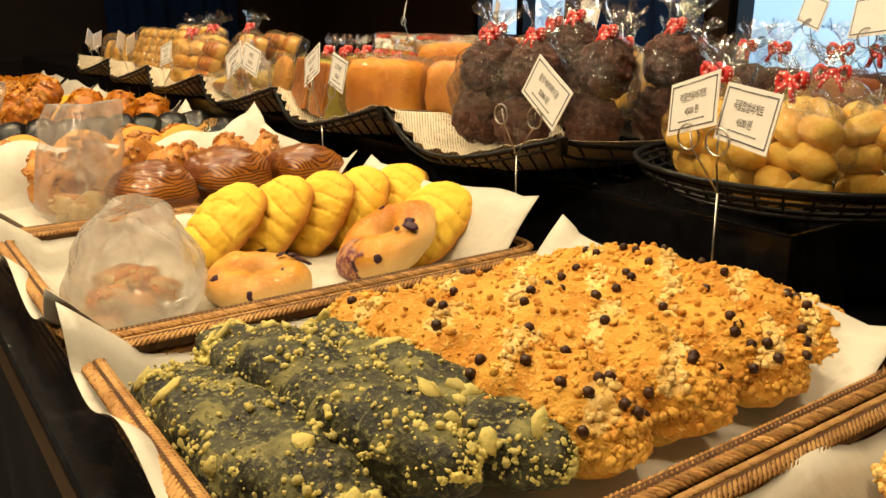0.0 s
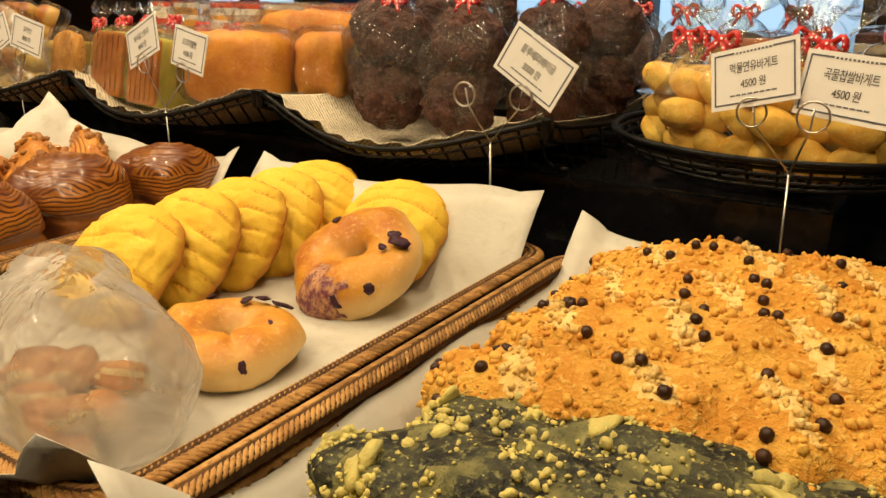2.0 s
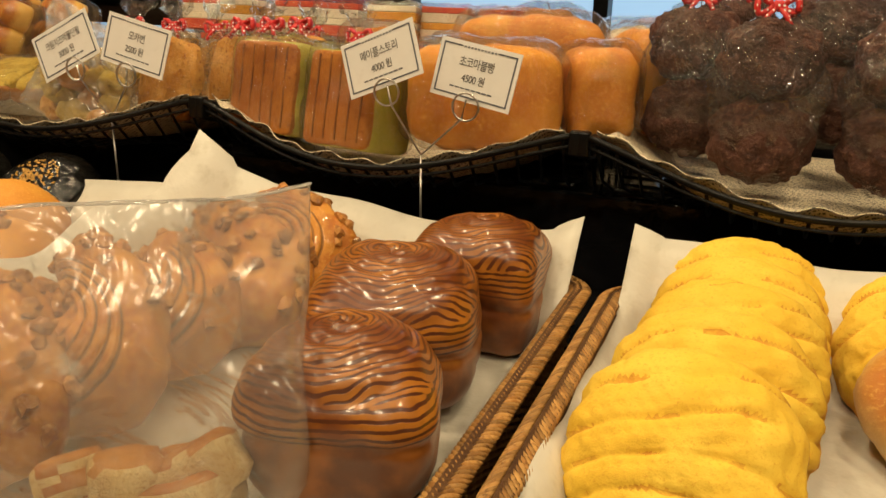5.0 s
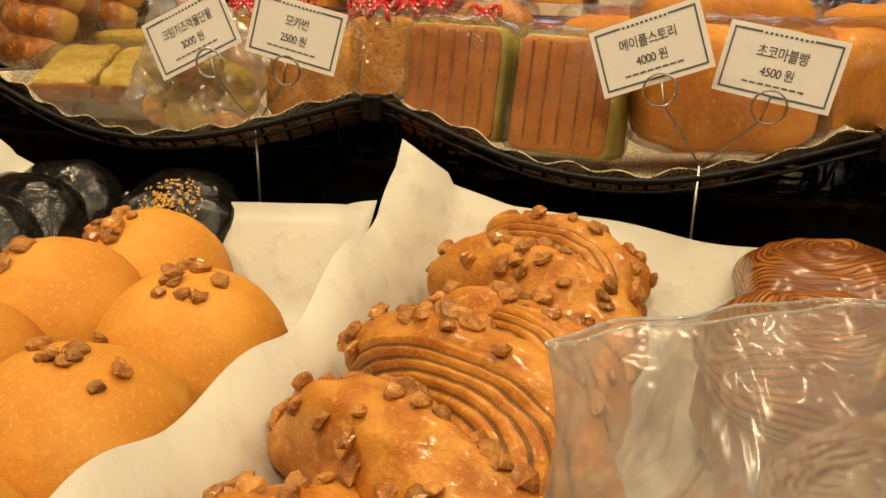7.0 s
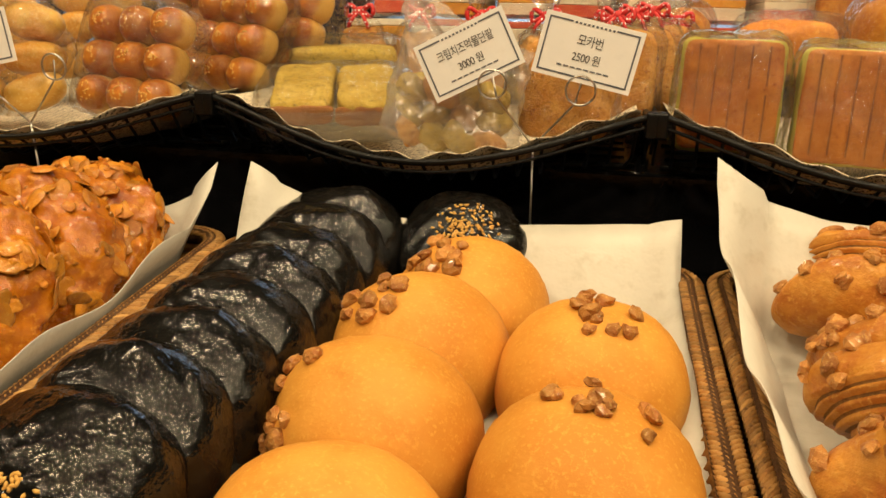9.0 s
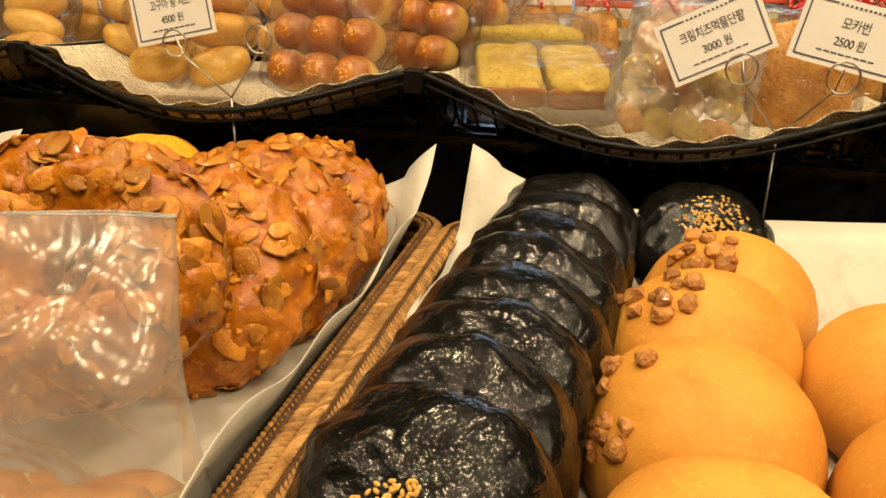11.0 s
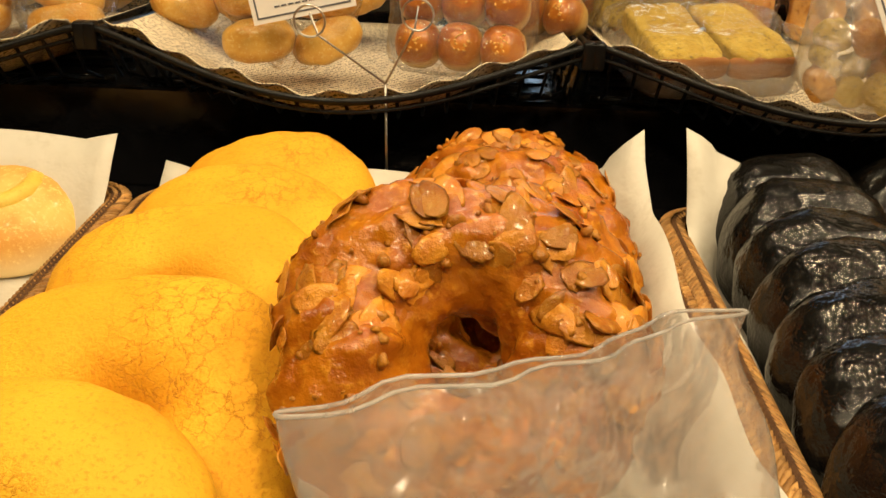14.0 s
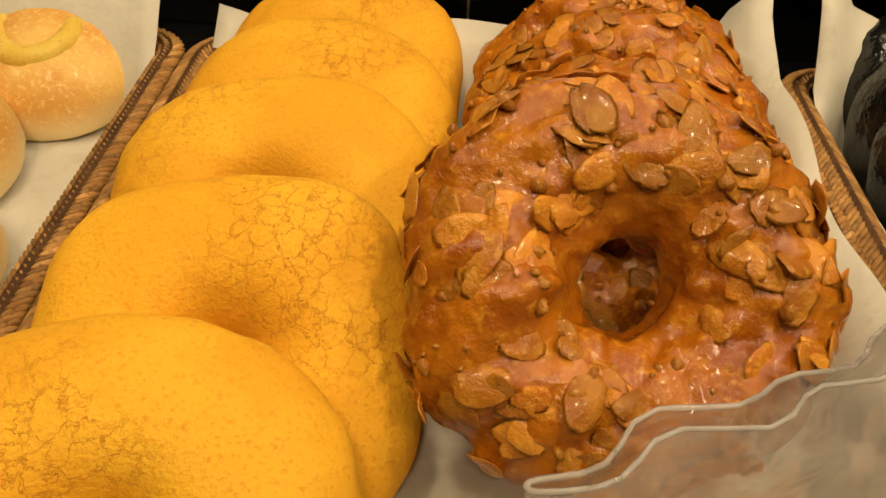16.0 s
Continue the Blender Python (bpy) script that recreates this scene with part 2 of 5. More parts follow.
def dotted(name, c, dot):
    m, nt, bsdf = shader(name)
    co = nt.nodes.new("ShaderNodeTexCoord").outputs["Object"]
    v = node(nt, "ShaderNodeTexVoronoi", Scale=220.0, Randomness=0.2)
    nt.links.new(co, v.inputs["Vector"])
    nt.links.new(mixc(nt, ramp(nt, v.outputs[0], 0.3, 0.24), c, dot), bsdf.inputs["Base Color"])
    bsdf.inputs["Roughness"].default_value = 0.45
    return m


def newsprint(name):
    """Kraft liner printed with rows of small unreadable type."""
    m, nt, bsdf = shader(name)
    co = nt.nodes.new("ShaderNodeTexCoord").outputs["Object"]
    mp = nt.nodes.new("ShaderNodeMapping")
    mp.inputs["Rotation"].default_value = (0.5, 0.2, 0.4)
    nt.links.new(co, mp.inputs[0])
    rows = node(nt, "ShaderNodeTexWave", Scale=70.0, Distortion=0.0)
    rows.bands_direction = "Y"
    nt.links.new(mp.outputs[0], rows.inputs["Vector"])
    st = nt.nodes.new("ShaderNodeMapping")
    st.inputs["Scale"].default_value = (700, 220, 220)
    nt.links.new(mp.outputs[0], st.inputs[0])
    words = node(nt, "ShaderNodeTexNoise", Scale=1.0, Detail=1.0)
    nt.links.new(st.outputs[0], words.inputs["Vector"])
    blot = nt.nodes.new("ShaderNodeMath")
    blot.operation = "MULTIPLY"
    nt.links.new(ramp(nt, rows.outputs["Fac"], 0.45, 0.6), blot.inputs[0])
    nt.links.new(ramp(nt, words.outputs[0], 0.47, 0.53), blot.inputs[1])
    big = node(nt, "ShaderNodeTexNoise", Scale=30.0, Detail=3.0)
    nt.links.new(co, big.inputs["Vector"])
    ground = mixc(nt, big.outputs[0], (0.62, 0.52, 0.36), (0.75, 0.68, 0.52))
    nt.links.new(mixc(nt, blot.outputs[0], ground, (0.09, 0.075, 0.06)), bsdf.inputs["Base Color"])
    bsdf.inputs["Roughness"].default_value = 0.7
    return m


def lacquer(name, c, rough):
    return surface(name, c, tuple(1.5 * x for x in c), tuple(2.2 * x for x in c), size=0.4, fine=0.02, rough=rough, rough2=rough + 0.12, bump=0.03, spec=0.5)


M = {}
M["wicker"] = surface("wicker", (0.42, 0.235, 0.075), (0.27, 0.13, 0.035), (0.14, 0.06, 0.018), size=0.03, fine=0.004, rough=0.42, bump=0.5, shift=0.7)
M["wicker_dark"] = surface("wicker_core", (0.10, 0.045, 0.014), (0.06, 0.025, 0.008), size=0.02, fine=0.003, rough=0.6, bump=0.8)
M["paper"] = surface("greaseproof_paper", (0.57, 0.545, 0.48), (0.52, 0.495, 0.43), (0.48, 0.45, 0.38), size=0.09, fine=0.02, rough=0.3, rough2=0.45, bump=0.12, bump_size=0.01, shift=0.06)
M["lacquer"] = lacquer("black_lacquer", (0.006, 0.006, 0.007), 0.06)
M["cloth"] = surface("black_cloth", (0.010, 0.011, 0.015), (0.016, 0.017, 0.024), size=0.1, fine=0.002, rough=0.85, bump=0.3)
M["wire_black"] = surface("black_wire", (0.004, 0.004, 0.004), (0.006, 0.006, 0.006), size=0.02, fine=0.004, rough=0.25, bump=0.1, spec=0.2)
M["steel"] = surface("steel_wire", (0.55, 0.53, 0.50), (0.45, 0.43, 0.40), size=0.02, fine=0.003, rough=0.22, bump=0.05, metal=1.0)
M["card"] = surface("card_white", (0.80, 0.80, 0.79), (0.77, 0.77, 0.76), (0.75, 0.75, 0.74), size=0.05, fine=0.01, rough=0.35, bump=0.02, shift=0.04)
M["ink"] = surface("ink", (0.03, 0.03, 0.035), (0.045, 0.045, 0.05), size=0.02, fine=0.004, rough=0.5, bump=0.02)
M["navy"] = surface("navy_print", (0.09, 0.10, 0.13), (0.12, 0.13, 0.16), size=0.02, fine=0.004, rough=0.5, bump=0.02)
M["news"] = newsprint("newsprint_liner")
M["clear"] = film("clear_film", 0.02, crinkle=0.03, strength=0.7, gloss=0.09, shine_share=0.45)
M["haze"] = film("hazy_film", 0.22, crinkle=0.09, strength=0.3, gloss=0.2, shine_share=0.5)
M["milky"] = film("milky_film", 0.42, crinkle=0.05, strength=0.4, gloss=0.2, shine_share=0.6)
M["bag_edge"] = film("bag_edge", 0.34, crinkle=0.03, strength=0.4, gloss=0.15)
M["tray_clear"] = film("clear_tray", 0.10, crinkle=0.04, strength=0.3, gloss=0.06)
M["ribbon"] = dotted("red_dotted_ribbon", (0.55, 0.02, 0.02), (0.85, 0.8, 0.78))
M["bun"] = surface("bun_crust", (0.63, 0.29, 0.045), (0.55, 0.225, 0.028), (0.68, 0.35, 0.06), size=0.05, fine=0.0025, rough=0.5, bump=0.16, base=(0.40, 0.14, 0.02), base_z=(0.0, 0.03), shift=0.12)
M["walnut"] = surface("walnut", (0.46, 0.21, 0.05), (0.27, 0.09, 0.018), (0.58, 0.34, 0.11), size=0.008, fine=0.002, rough=0.4, bump=0.6, coat=0.2, shift=0.5)
M["black_bun"] = surface("charcoal_bun", (0.0035, 0.0033, 0.003), (0.006, 0.0056, 0.005), (0.010, 0.009, 0.008), size=0.014, fine=0.009, rough=0.08, rough2=0.28, bump=0.32, bump_size=0.0045, coat=0.0, spec=0.5, shift=0.2)
M["sesame"] = surface("sesame", (0.60, 0.36, 0.10), (0.50, 0.27, 0.06), size=0.01, fine=0.001, rough=0.4, bump=0.1, shift=0.3)
M["melon"] = surface("melon_crust", (0.80, 0.55, 0.065), (0.77, 0.49, 0.045), (0.70, 0.40, 0.04), size=0.05, fine=0.002, rough=0.62, bump=0.3, base=(0.48, 0.20, 0.03), base_z=(-0.004, 0.012), shift=0.1)
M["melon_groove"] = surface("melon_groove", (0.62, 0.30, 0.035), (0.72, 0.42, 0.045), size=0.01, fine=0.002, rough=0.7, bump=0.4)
M["bagel"] = surface("bagel_crust", (0.60, 0.27, 0.03), (0.42, 0.13, 0.010), (0.66, 0.36, 0.07), size=0.045, fine=0.004, rough=0.36, rough2=0.55, bump=0.2, coat=0.08, base=(0.72, 0.50, 0.21), base_z=(-0.004, 0.022), shift=0.15)
M["berry"] = surface("blueberry", (0.02, 0.006, 0.012), (0.05, 0.012, 0.03), size=0.006, fine=0.001, rough=0.35, bump=0.5)
M["berry_stain"] = surface("blueberry_stain", (0.14, 0.035, 0.06), (0.46, 0.24, 0.12), (0.05, 0.012, 0.025), size=0.007, fine=0.003, rough=0.45, bump=0.4)
M["crumb_in"] = surface("bread_crumb", (0.74, 0.58, 0.30), (0.66, 0.46, 0.20), (0.50, 0.28, 0.08), size=0.015, fine=0.002, rough=0.8, bump=0.9)
M["toast"] = surface("toasted_crust", (0.42, 0.15, 0.025), (0.54, 0.25, 0.06), size=0.02, fine=0.003, rough=0.4, bump=0.3, coat=0.1)
M["streusel"] = surface("streusel", (0.66, 0.36, 0.055), (0.54, 0.23, 0.025), (0.72, 0.46, 0.12), size=0.04, fine=0.0045, rough=0.6, bump=1.0, bump_size=0.004, shift=0.12)
M["streusel_bit"] = surface("streusel_bit", (0.70, 0.41, 0.08), (0.56, 0.25, 0.035), size=0.03, fine=0.002, rough=0.6, bump=0.5, shift=0.5)
M["cheese"] = surface("cream_streak", (0.76, 0.56, 0.22), (0.68, 0.42, 0.11), size=0.02, fine=0.003, rough=0.5, bump=0.5)
M["choc"] = surface("chocolate_chip", (0.030, 0.011, 0.006), (0.05, 0.02, 0.01), size=0.006, fine=0.001, rough=0.3, bump=0.15, shift=0.4)
M["black_stick"] = surface("charcoal_baguette", (0.005, 0.005, 0.005), (0.055, 0.055, 0.028), (0.24, 0.23, 0.09), size=0.02, fine=0.004, rough=0.5, bump=0.7, bump_size=0.003, shift=0.1)
M["garlic"] = surface("yellow_crumble", (0.56, 0.48, 0.15), (0.44, 0.39, 0.14), (0.66, 0.46, 0.10), size=0.02, fine=0.002, rough=0.65, bump=0.6, shift=0.4)
M["garlic_dust"] = surface("grey_green_dusting", (0.10, 0.097, 0.042), (0.22, 0.20, 0.08), (0.03, 0.03, 0.02), size=0.012, fine=0.003, rough=0.7, bump=0.6)
M["swirl"] = swirl_surface("laminated_pastry")
M["twist"] = surface("twist_bread", (0.56, 0.245, 0.036), (0.40, 0.13, 0.016), (0.60, 0.30, 0.06), size=0.02, fine=0.004, rough=0.38, bump=0.35, coat=0.2, shift=0.1)
M["twist_dark"] = surface("cinnamon_layers", (0.25, 0.11, 0.025), (0.15, 0.07, 0.02), (0.30, 0.14, 0.035), size=0.02, fine=0.003, rough=0.5, bump=0.4)
M["glaze"] = surface("caramel_ring", (0.47, 0.155, 0.007), (0.30, 0.075, 0.003), (0.58, 0.24, 0.018), size=0.02, fine=0.006, rough=0.16, rough2=0.34, bump=0.4, bump_size=0.004, coat=0.2, spec=0.35, shift=0.15)
M["almond"] = surface("almond_flake", (0.52, 0.215, 0.018), (0.36, 0.115, 0.008), (0.60, 0.30, 0.05), size=0.012, fine=0.003, rough=0.22, bump=0.5, coat=0.2, shift=0.75)
M["donut"] = surface("yellow_ring_bun", (0.78, 0.42, 0.022), (0.72, 0.35, 0.014), (0.66, 0.28, 0.012), size=0.06, fine=0.0022, rough=0.58, bump=0.5, crack=1.8, crack_size=0.009, crack_colour=(0.56, 0.23, 0.011), shift=0.08)
M["cream_bun"] = surface("pale_bun", (0.68, 0.43, 0.12), (0.56, 0.28, 0.06), (0.74, 0.52, 0.18), size=0.05, fine=0.003, rough=0.45, bump=0.1, coat=0.05, base=(0.74, 0.58, 0.30), base_z=(-0.002, 0.02))
M["custard"] = surface("custard", (0.76, 0.55, 0.10), (0.72, 0.48, 0.07), size=0.02, fine=0.004, rough=0.4, bump=0.2)
M["muffin"] = surface("dark_chocolate_bread", (0.042, 0.016, 0.011), (0.085, 0.033, 0.022), (0.17, 0.08, 0.055), size=0.02, fine=0.004, rough=0.5, bump=1.0, bump_size=0.004, shift=0.3)
M["yellow_chunk"] = surface("baguette_chunk", (0.80, 0.54, 0.10), (0.72, 0.40, 0.05), (0.84, 0.64, 0.22), size=0.025, fine=0.003, rough=0.5, bump=0.3, shift=0.25)
M["castella"] = surface("castella_crust", (0.42, 0.145, 0.022), (0.52, 0.20, 0.03), (0.34, 0.10, 0.016), size=0.04, fine=0.004, rough=0.5, bump=0.15)
M["green_crumb"] = surface("green_crumb", (0.42, 0.40, 0.06), (0.52, 0.44, 0.09), size=0.02, fine=0.002, rough=0.8, bump=0.5)
M["orange_loaf"] = surface("orange_loaf_crust", (0.68, 0.30, 0.03), (0.55, 0.19, 0.02), (0.74, 0.38, 0.06), size=0.06, fine=0.004, rough=0.42, bump=0.15, base=(0.60, 0.32, 0.07), base_z=(-0.035, -0.01), shift=0.15)
M["pound"] = surface("speckled_cake", (0.50, 0.36, 0.07), (0.42, 0.28, 0.045), (0.16, 0.12, 0.03), size=0.02, fine=0.0035, rough=0.7, bump=0.5)
M["pound_crust"] = surface("brown_crust", (0.24, 0.09, 0.025), (0.32, 0.13, 0.03), size=0.02, fine=0.003, rough=0.55, bump=0.3)
M["mocha"] = surface("flat_cookie_bread", (0.62, 0.33, 0.08), (0.52, 0.23, 0.04), (0.26, 0.08, 0.02), size=0.02, fine=0.004, rough=0.6, bump=0.6, shift=0.1)
M["mini"] = surface("mini_roll", (0.34, 0.10, 0.014), (0.44, 0.16, 0.02), (0.50, 0.22, 0.03), size=0.02, fine=0.003, rough=0.2, bump=0.06, coat=0.4, base=(0.66, 0.40, 0.10), base_z=(0.006, 0.016), shift=0.2)
M["roll"] = surface("pale_roll", (0.74, 0.46, 0.11), (0.62, 0.30, 0.045), (0.78, 0.58, 0.22), size=0.03, fine=0.003, rough=0.28, bump=0.08, coat=0.3, shift=0.2)
M["cake_white"] = surface("cream_layer", (0.78, 0.72, 0.58), (0.72, 0.64, 0.48), size=0.02, fine=0.003, rough=0.6, bump=0.2)
M["cake_red"] = surface("red_layer", (0.55, 0.06, 0.03), (0.62, 0.12, 0.05), size=0.02, fine=0.003, rough=0.5, bump=0.2)
M["cake_gold"] = surface("sponge_layer", (0.66, 0.34, 0.05), (0.60, 0.28, 0.04), size=0.02, fine=0.003, rough=0.7, bump=0.3)
M["caramel"] = surface("caramel_cake", (0.24, 0.06, 0.012), (0.32, 0.10, 0.02), size=0.03, fine=0.003, rough=0.45, bump=0.2)
M["floor"] = surface("shop_floor", (0.10, 0.065, 0.04), (0.075, 0.05, 0.03), size=0.5, fine=0.02, rough=0.35, bump=0.1)
M["wall"] = surface("dark_wood_wall", (0.035, 0.018, 0.010), (0.05, 0.026, 0.014), size=0.4, fine=0.02, rough=0.5, bump=0.2)
M["blue_cloth"] = surface("blue_curtain", (0.008, 0.025, 0.09), (0.012, 0.04, 0.13), size=0.2, fine=0.01, rough=0.8, bump=0.2)
M["ceiling"] = surface("ceiling_paint", (0.10, 0.08, 0.06), (0.085, 0.07, 0.05), size=0.5, fine=0.02, rough=0.9, bump=0.05)
M["fixture"] = surface("lamp_housing", (0.5, 0.5, 0.5), (0.45, 0.45, 0.45), size=0.1, fine=0.01, rough=0.4, bump=0.05)


def glowing(name, c, power):
    m, nt, bsdf = shader(name)
    bsdf.inputs["Base Color"].default_value = (*c, 1)
    bsdf.inputs["Emission Color"].default_value = (*c, 1)
    bsdf.inputs["Emission Strength"].default_value = power
    return m


M["daylight"] = glowing("daylight_outside", (0.45, 0.72, 1.0), 1.6)
M["lamp_face"] = glowing("lamp_face", (1.0, 0.78, 0.5), 12.0)

# ---------------------------------------------------------------- room
def structure(name, mesh, mat, label, smooth=False):
    ob = build(name, *mesh, mat, smooth=smooth)
    return tagged(ob, label, name.split("_")[0], kind="structure")


structure("floor", box(-7, 3, -3, 4, -0.06, 0), M["floor"], "dark polished shop floor under the counters")
structure("ceiling", box(-7, 3, -3, 4, 2.6, 2.68), M["ceiling"], "dim painted ceiling with round downlights")
structure("wall_south", box(-7, 3, -3.12, -3, 0, 2.6), M["wall"], "dark wooden wall behind the aisle")
structure("wall_west", box(-7.12, -7, -3, 4, 0, 2.6), M["wall"], "dark brown wooden wall at the far end")
structure("wall_east", box(3, 3.12, -3, 4, 0, 2.6), M["wall"], "dark wooden wall at the near end")
# the north wall has two shop windows
for k, (a, b, z0, z1) in enumerate([(-7, -4.45, 0, 2.6), (-4.45, -3.55, 0, 1.02), (-4.45, -3.55, 2.1, 2.6), (-3.55, -2.5, 0, 2.6), (-2.5, -0.75, 0, 0.8), (-2.5, -0.75, 2.1, 2.6), (-0.75, 3, 0, 2.6)]):
    structure("wall_north_%d" % (k + 1), box(a, b, 3.4, 3.52, z0, z1), M["wall"], "dark brown wall round the shop windows")
for k, (a, b, z0) in enumerate([(-4.45, -3.55, 1.02), (-2.5, -0.75, 0.8)]):
    w = tagged(new("window_%d" % (k + 1)), "bright shop window with dark frame and daylight outside", "window", kind="structure")
    for n, bx in (("window_frame", box(a, a + 0.05, 3.38, 3.5, z0, 2.1)), ("window_frame", box(b - 0.05, b, 3.38, 3.5, z0, 2.1)), ("window_frame", box(a + 0.05, b - 0.05, 3.38, 3.5, 2.05, 2.1)), ("window_sill", box(a + 0.05, b - 0.05, 3.36, 3.5, z0, z0 + 0.04)), ("mullion", box((a + b) / 2 - 0.03, (a + b) / 2 + 0.03, 3.39, 3.49, z0 + 0.04, 2.05))):
        build(n, *bx, M["wire_black"], w, smooth=False)
tagged(build("backdrop", *box(-6, 1, 4.2, 4.22, 0, 3), M["daylight"], smooth=False), "pale blue daylight of the street outside", "backdrop", kind="structure")


def curtain(x0, y0, x1, y1):
    L = math.hypot(x1 - x0, y1 - y0)
    nx, ny = -(y1 - y0) / L, (x1 - x0) / L

    def f(u, v):
        d = 0.03 * math.sin(u * L * 40) * (0.6 + 0.4 * v)
        return (x0 + (x1 - x0) * u + nx * d, y0 + (y1 - y0) * u + ny * d, 0.02 + 2.3 * v)
    c = build("curtain", *sheet(f, int(L * 80), 4), M["blue_cloth"])
    md = c.modifiers.new("thickness", "SOLIDIFY")
    md.thickness = 0.004
    tagged(c, "deep blue cloth curtain hanging on the dark wall", "curtain", "blue curtains")


curtain(-6.9, 1.7, -6.9, 2.75)
curtain(-3.3, 3.33, -2.62, 3.33)
curtain(-0.62, 3.33, 0.6, 3.33)
for lx, ly in LAMPS:
    d = thing("downlight", pose(lx, ly, 2.6), "round recessed ceiling downlight with warm light", "ceiling light", "ceiling downlights")
    build("housing", *moved(ring(0.08, 0.012, 32, 8), pose(0, 0, -0.008)), M["fixture"], d)
    build("diffuser", *moved((blocky(ball(20, 8)[0], 0.068, 0.068, 0.006), ball(20, 8)[1]), pose(0, 0, -0.006)), M["lamp_face"], d)

# ---------------------------------------------------------------- display counter
TOP = 0.895
table = thing("display_table", pose(-1.6, 0.7, 0), "long black display table covered with dark cloth", "table")
build("tabletop", *moved(box(-4.4, 2.6, -0.62, 1.3, TOP - 0.04, TOP, 0.004), pose(0, 0, 0)), M["lacquer"], table, smooth=False)


def skirt(u, v):
    x = -4.4 + 7.0 * u
    return (x, -0.611 - 0.009 * (1 - v) * math.sin(x * 34 + 2 * math.sin(x * 5)), 0.02 + (TOP - 0.03) * v)


build("table_skirt", *sheet(skirt, 500, 6), M["cloth"], table, "dark pleated cloth skirt")
build("table_core", *box(-4.35, 2.55, -0.6, 1.28, 0.0, TOP - 0.045), M["cloth"], table, smooth=False)


def riser(name, x0, x1, y0, y1, z0, z1, label):
    ob = build(name, *box(x0, x1, y0, y1, z0, z1, 0.003), M["lacquer"], smooth=False)
    tagged(ob, label, "display stand")


riser("display_riser", -4.6, -0.436, 0.718, 1.9, TOP, 0.992, "glossy black lacquered riser standing on the display table")
riser("display_riser", -4.6, -0.30, 1.0, 1.9, 0.993, 1.035, "upper glossy black step of the display riser")

# ---------------------------------------------------------------- trays and paper
TY0, TY1 = 0.112, 0.592
RIM = 0.955


def strand_mesh():
    D, F = ball(6, 5)
    me = bpy.data.meshes.new("strand")
    me.from_pydata([tuple(p) for p in blocky(D, 0.0074, 0.0019, 0.0019, 2.5)], [], F)
    me.materials.append(M["wicker"])
    me.polygons.foreach_set("use_smooth", [True] * len(me.polygons))
    return me


STRAND = strand_mesh()


def outline(hx, hy, r, step):
    """Points and headings round a rounded rectangle."""
    out = []
    for sx, sy, a0 in ((1, 1, 0), (-1, 1, 90), (-1, -1, 180), (1, -1, 270)):
        for k in range(7):
            a = radians(a0 + 15 * k)
            out.append((sx * (hx - r) + r * math.cos(a), sy * (hy - r) + r * math.sin(a)))
    pts = np.array(out + out[:1])
    seg = np.linalg.norm(np.diff(pts, axis=0), axis=1)
    cum = np.concatenate(([0], np.cumsum(seg)))
    n = int(cum[-1] / step)
    s = np.arange(n) * cum[-1] / n
    x, y = np.interp(s, cum, pts[:, 0]), np.interp(s, cum, pts[:, 1])
    return np.stack((x, y), 1)


def wicker_tray(cx, pieces=True):
    hx, hy = 0.190, (TY1 - TY0) / 2
    t = thing("wicker_tray", pose(cx, (TY0 + TY1) / 2, TOP), "brown woven rattan tray lined with white paper", "tray", "trays in a row")
    build("tray_base", *box(-hx + 0.012, hx - 0.012, -hy + 0.012, hy - 0.012, 0.0015, 0.008, 0.002), M["wicker_dark"], t)
    o = outline(hx - 0.004, hy - 0.004, 0.03, 0.012)
    n = len(o)
    wall = [], []
    # leaning wall with horizontal canes woven over upright stakes
    for row in range(6):
        z = 0.006 + row * 0.0088
        pts = []
        for i in range(n * 2):
            a, b = o[(i // 2) % n], o[(i // 2 + 1) % n]
            p = (a + b) / 2 if i % 2 else a
            k = 1 - 0.0018 * (5 - row) / hx
            w = 0.0022 * math.sin(math.pi * i / 1.0 + 0.01) + 0.0018 * (1 if (i + row) % 2 else -1)
            r = math.hypot(*p)
            pts.append((p[0] * k + w * p[0] / r, p[1] * k + w * p[1] / r, z))
        wall[0].append(tube(pts, 0.0046, 5, True))
    build("woven_wall", *join(*wall[0]), M["wicker"], t)["kind"] = "stuff"
    build("rim_core", *tube([(p[0], p[1], RIM - TOP - 0.008) for p in o], 0.0075, 6, True), M["wicker_dark"], t)
    # slanting strands plaited over the rim
    fine = outline(hx - 0.002, hy - 0.002, 0.03, 0.0044)
    m = len(fine)
    rest = []
    D, F = ball(6, 5)
    sm = blocky(D, 0.0074, 0.0019, 0.0019, 2.5)
    for i in range(m):
        p, q = fine[i], fine[(i + 1) % m]
        h = math.atan2(q[1] - p[1], q[0] - p[0])
        for side in (1, -1):
            off = side * 0.0052
            x, y = p[0] + math.sin(h) * off, p[1] - math.cos(h) * off
            mt = Matrix.Translation((x, y, RIM - TOP - 0.0035)) @ Matrix.Rotation(h, 4, "Z") @ Matrix.Rotation(side * radians(24), 4, "X") @ Matrix.Rotation(side * radians(-40), 4, "Z")
            if pieces and abs(p[0]) > hx - 0.004 and p[1] > -0.09:
                ob = new("strand", STRAND)
                ob.parent = t
                ob.matrix_local = mt
            else:
                rest.append(moved((sm, F), mt))
    if rest:
        build("plaited_rim", *join(*rest), M["wicker"], t)["kind"] = "stuff"
    return t


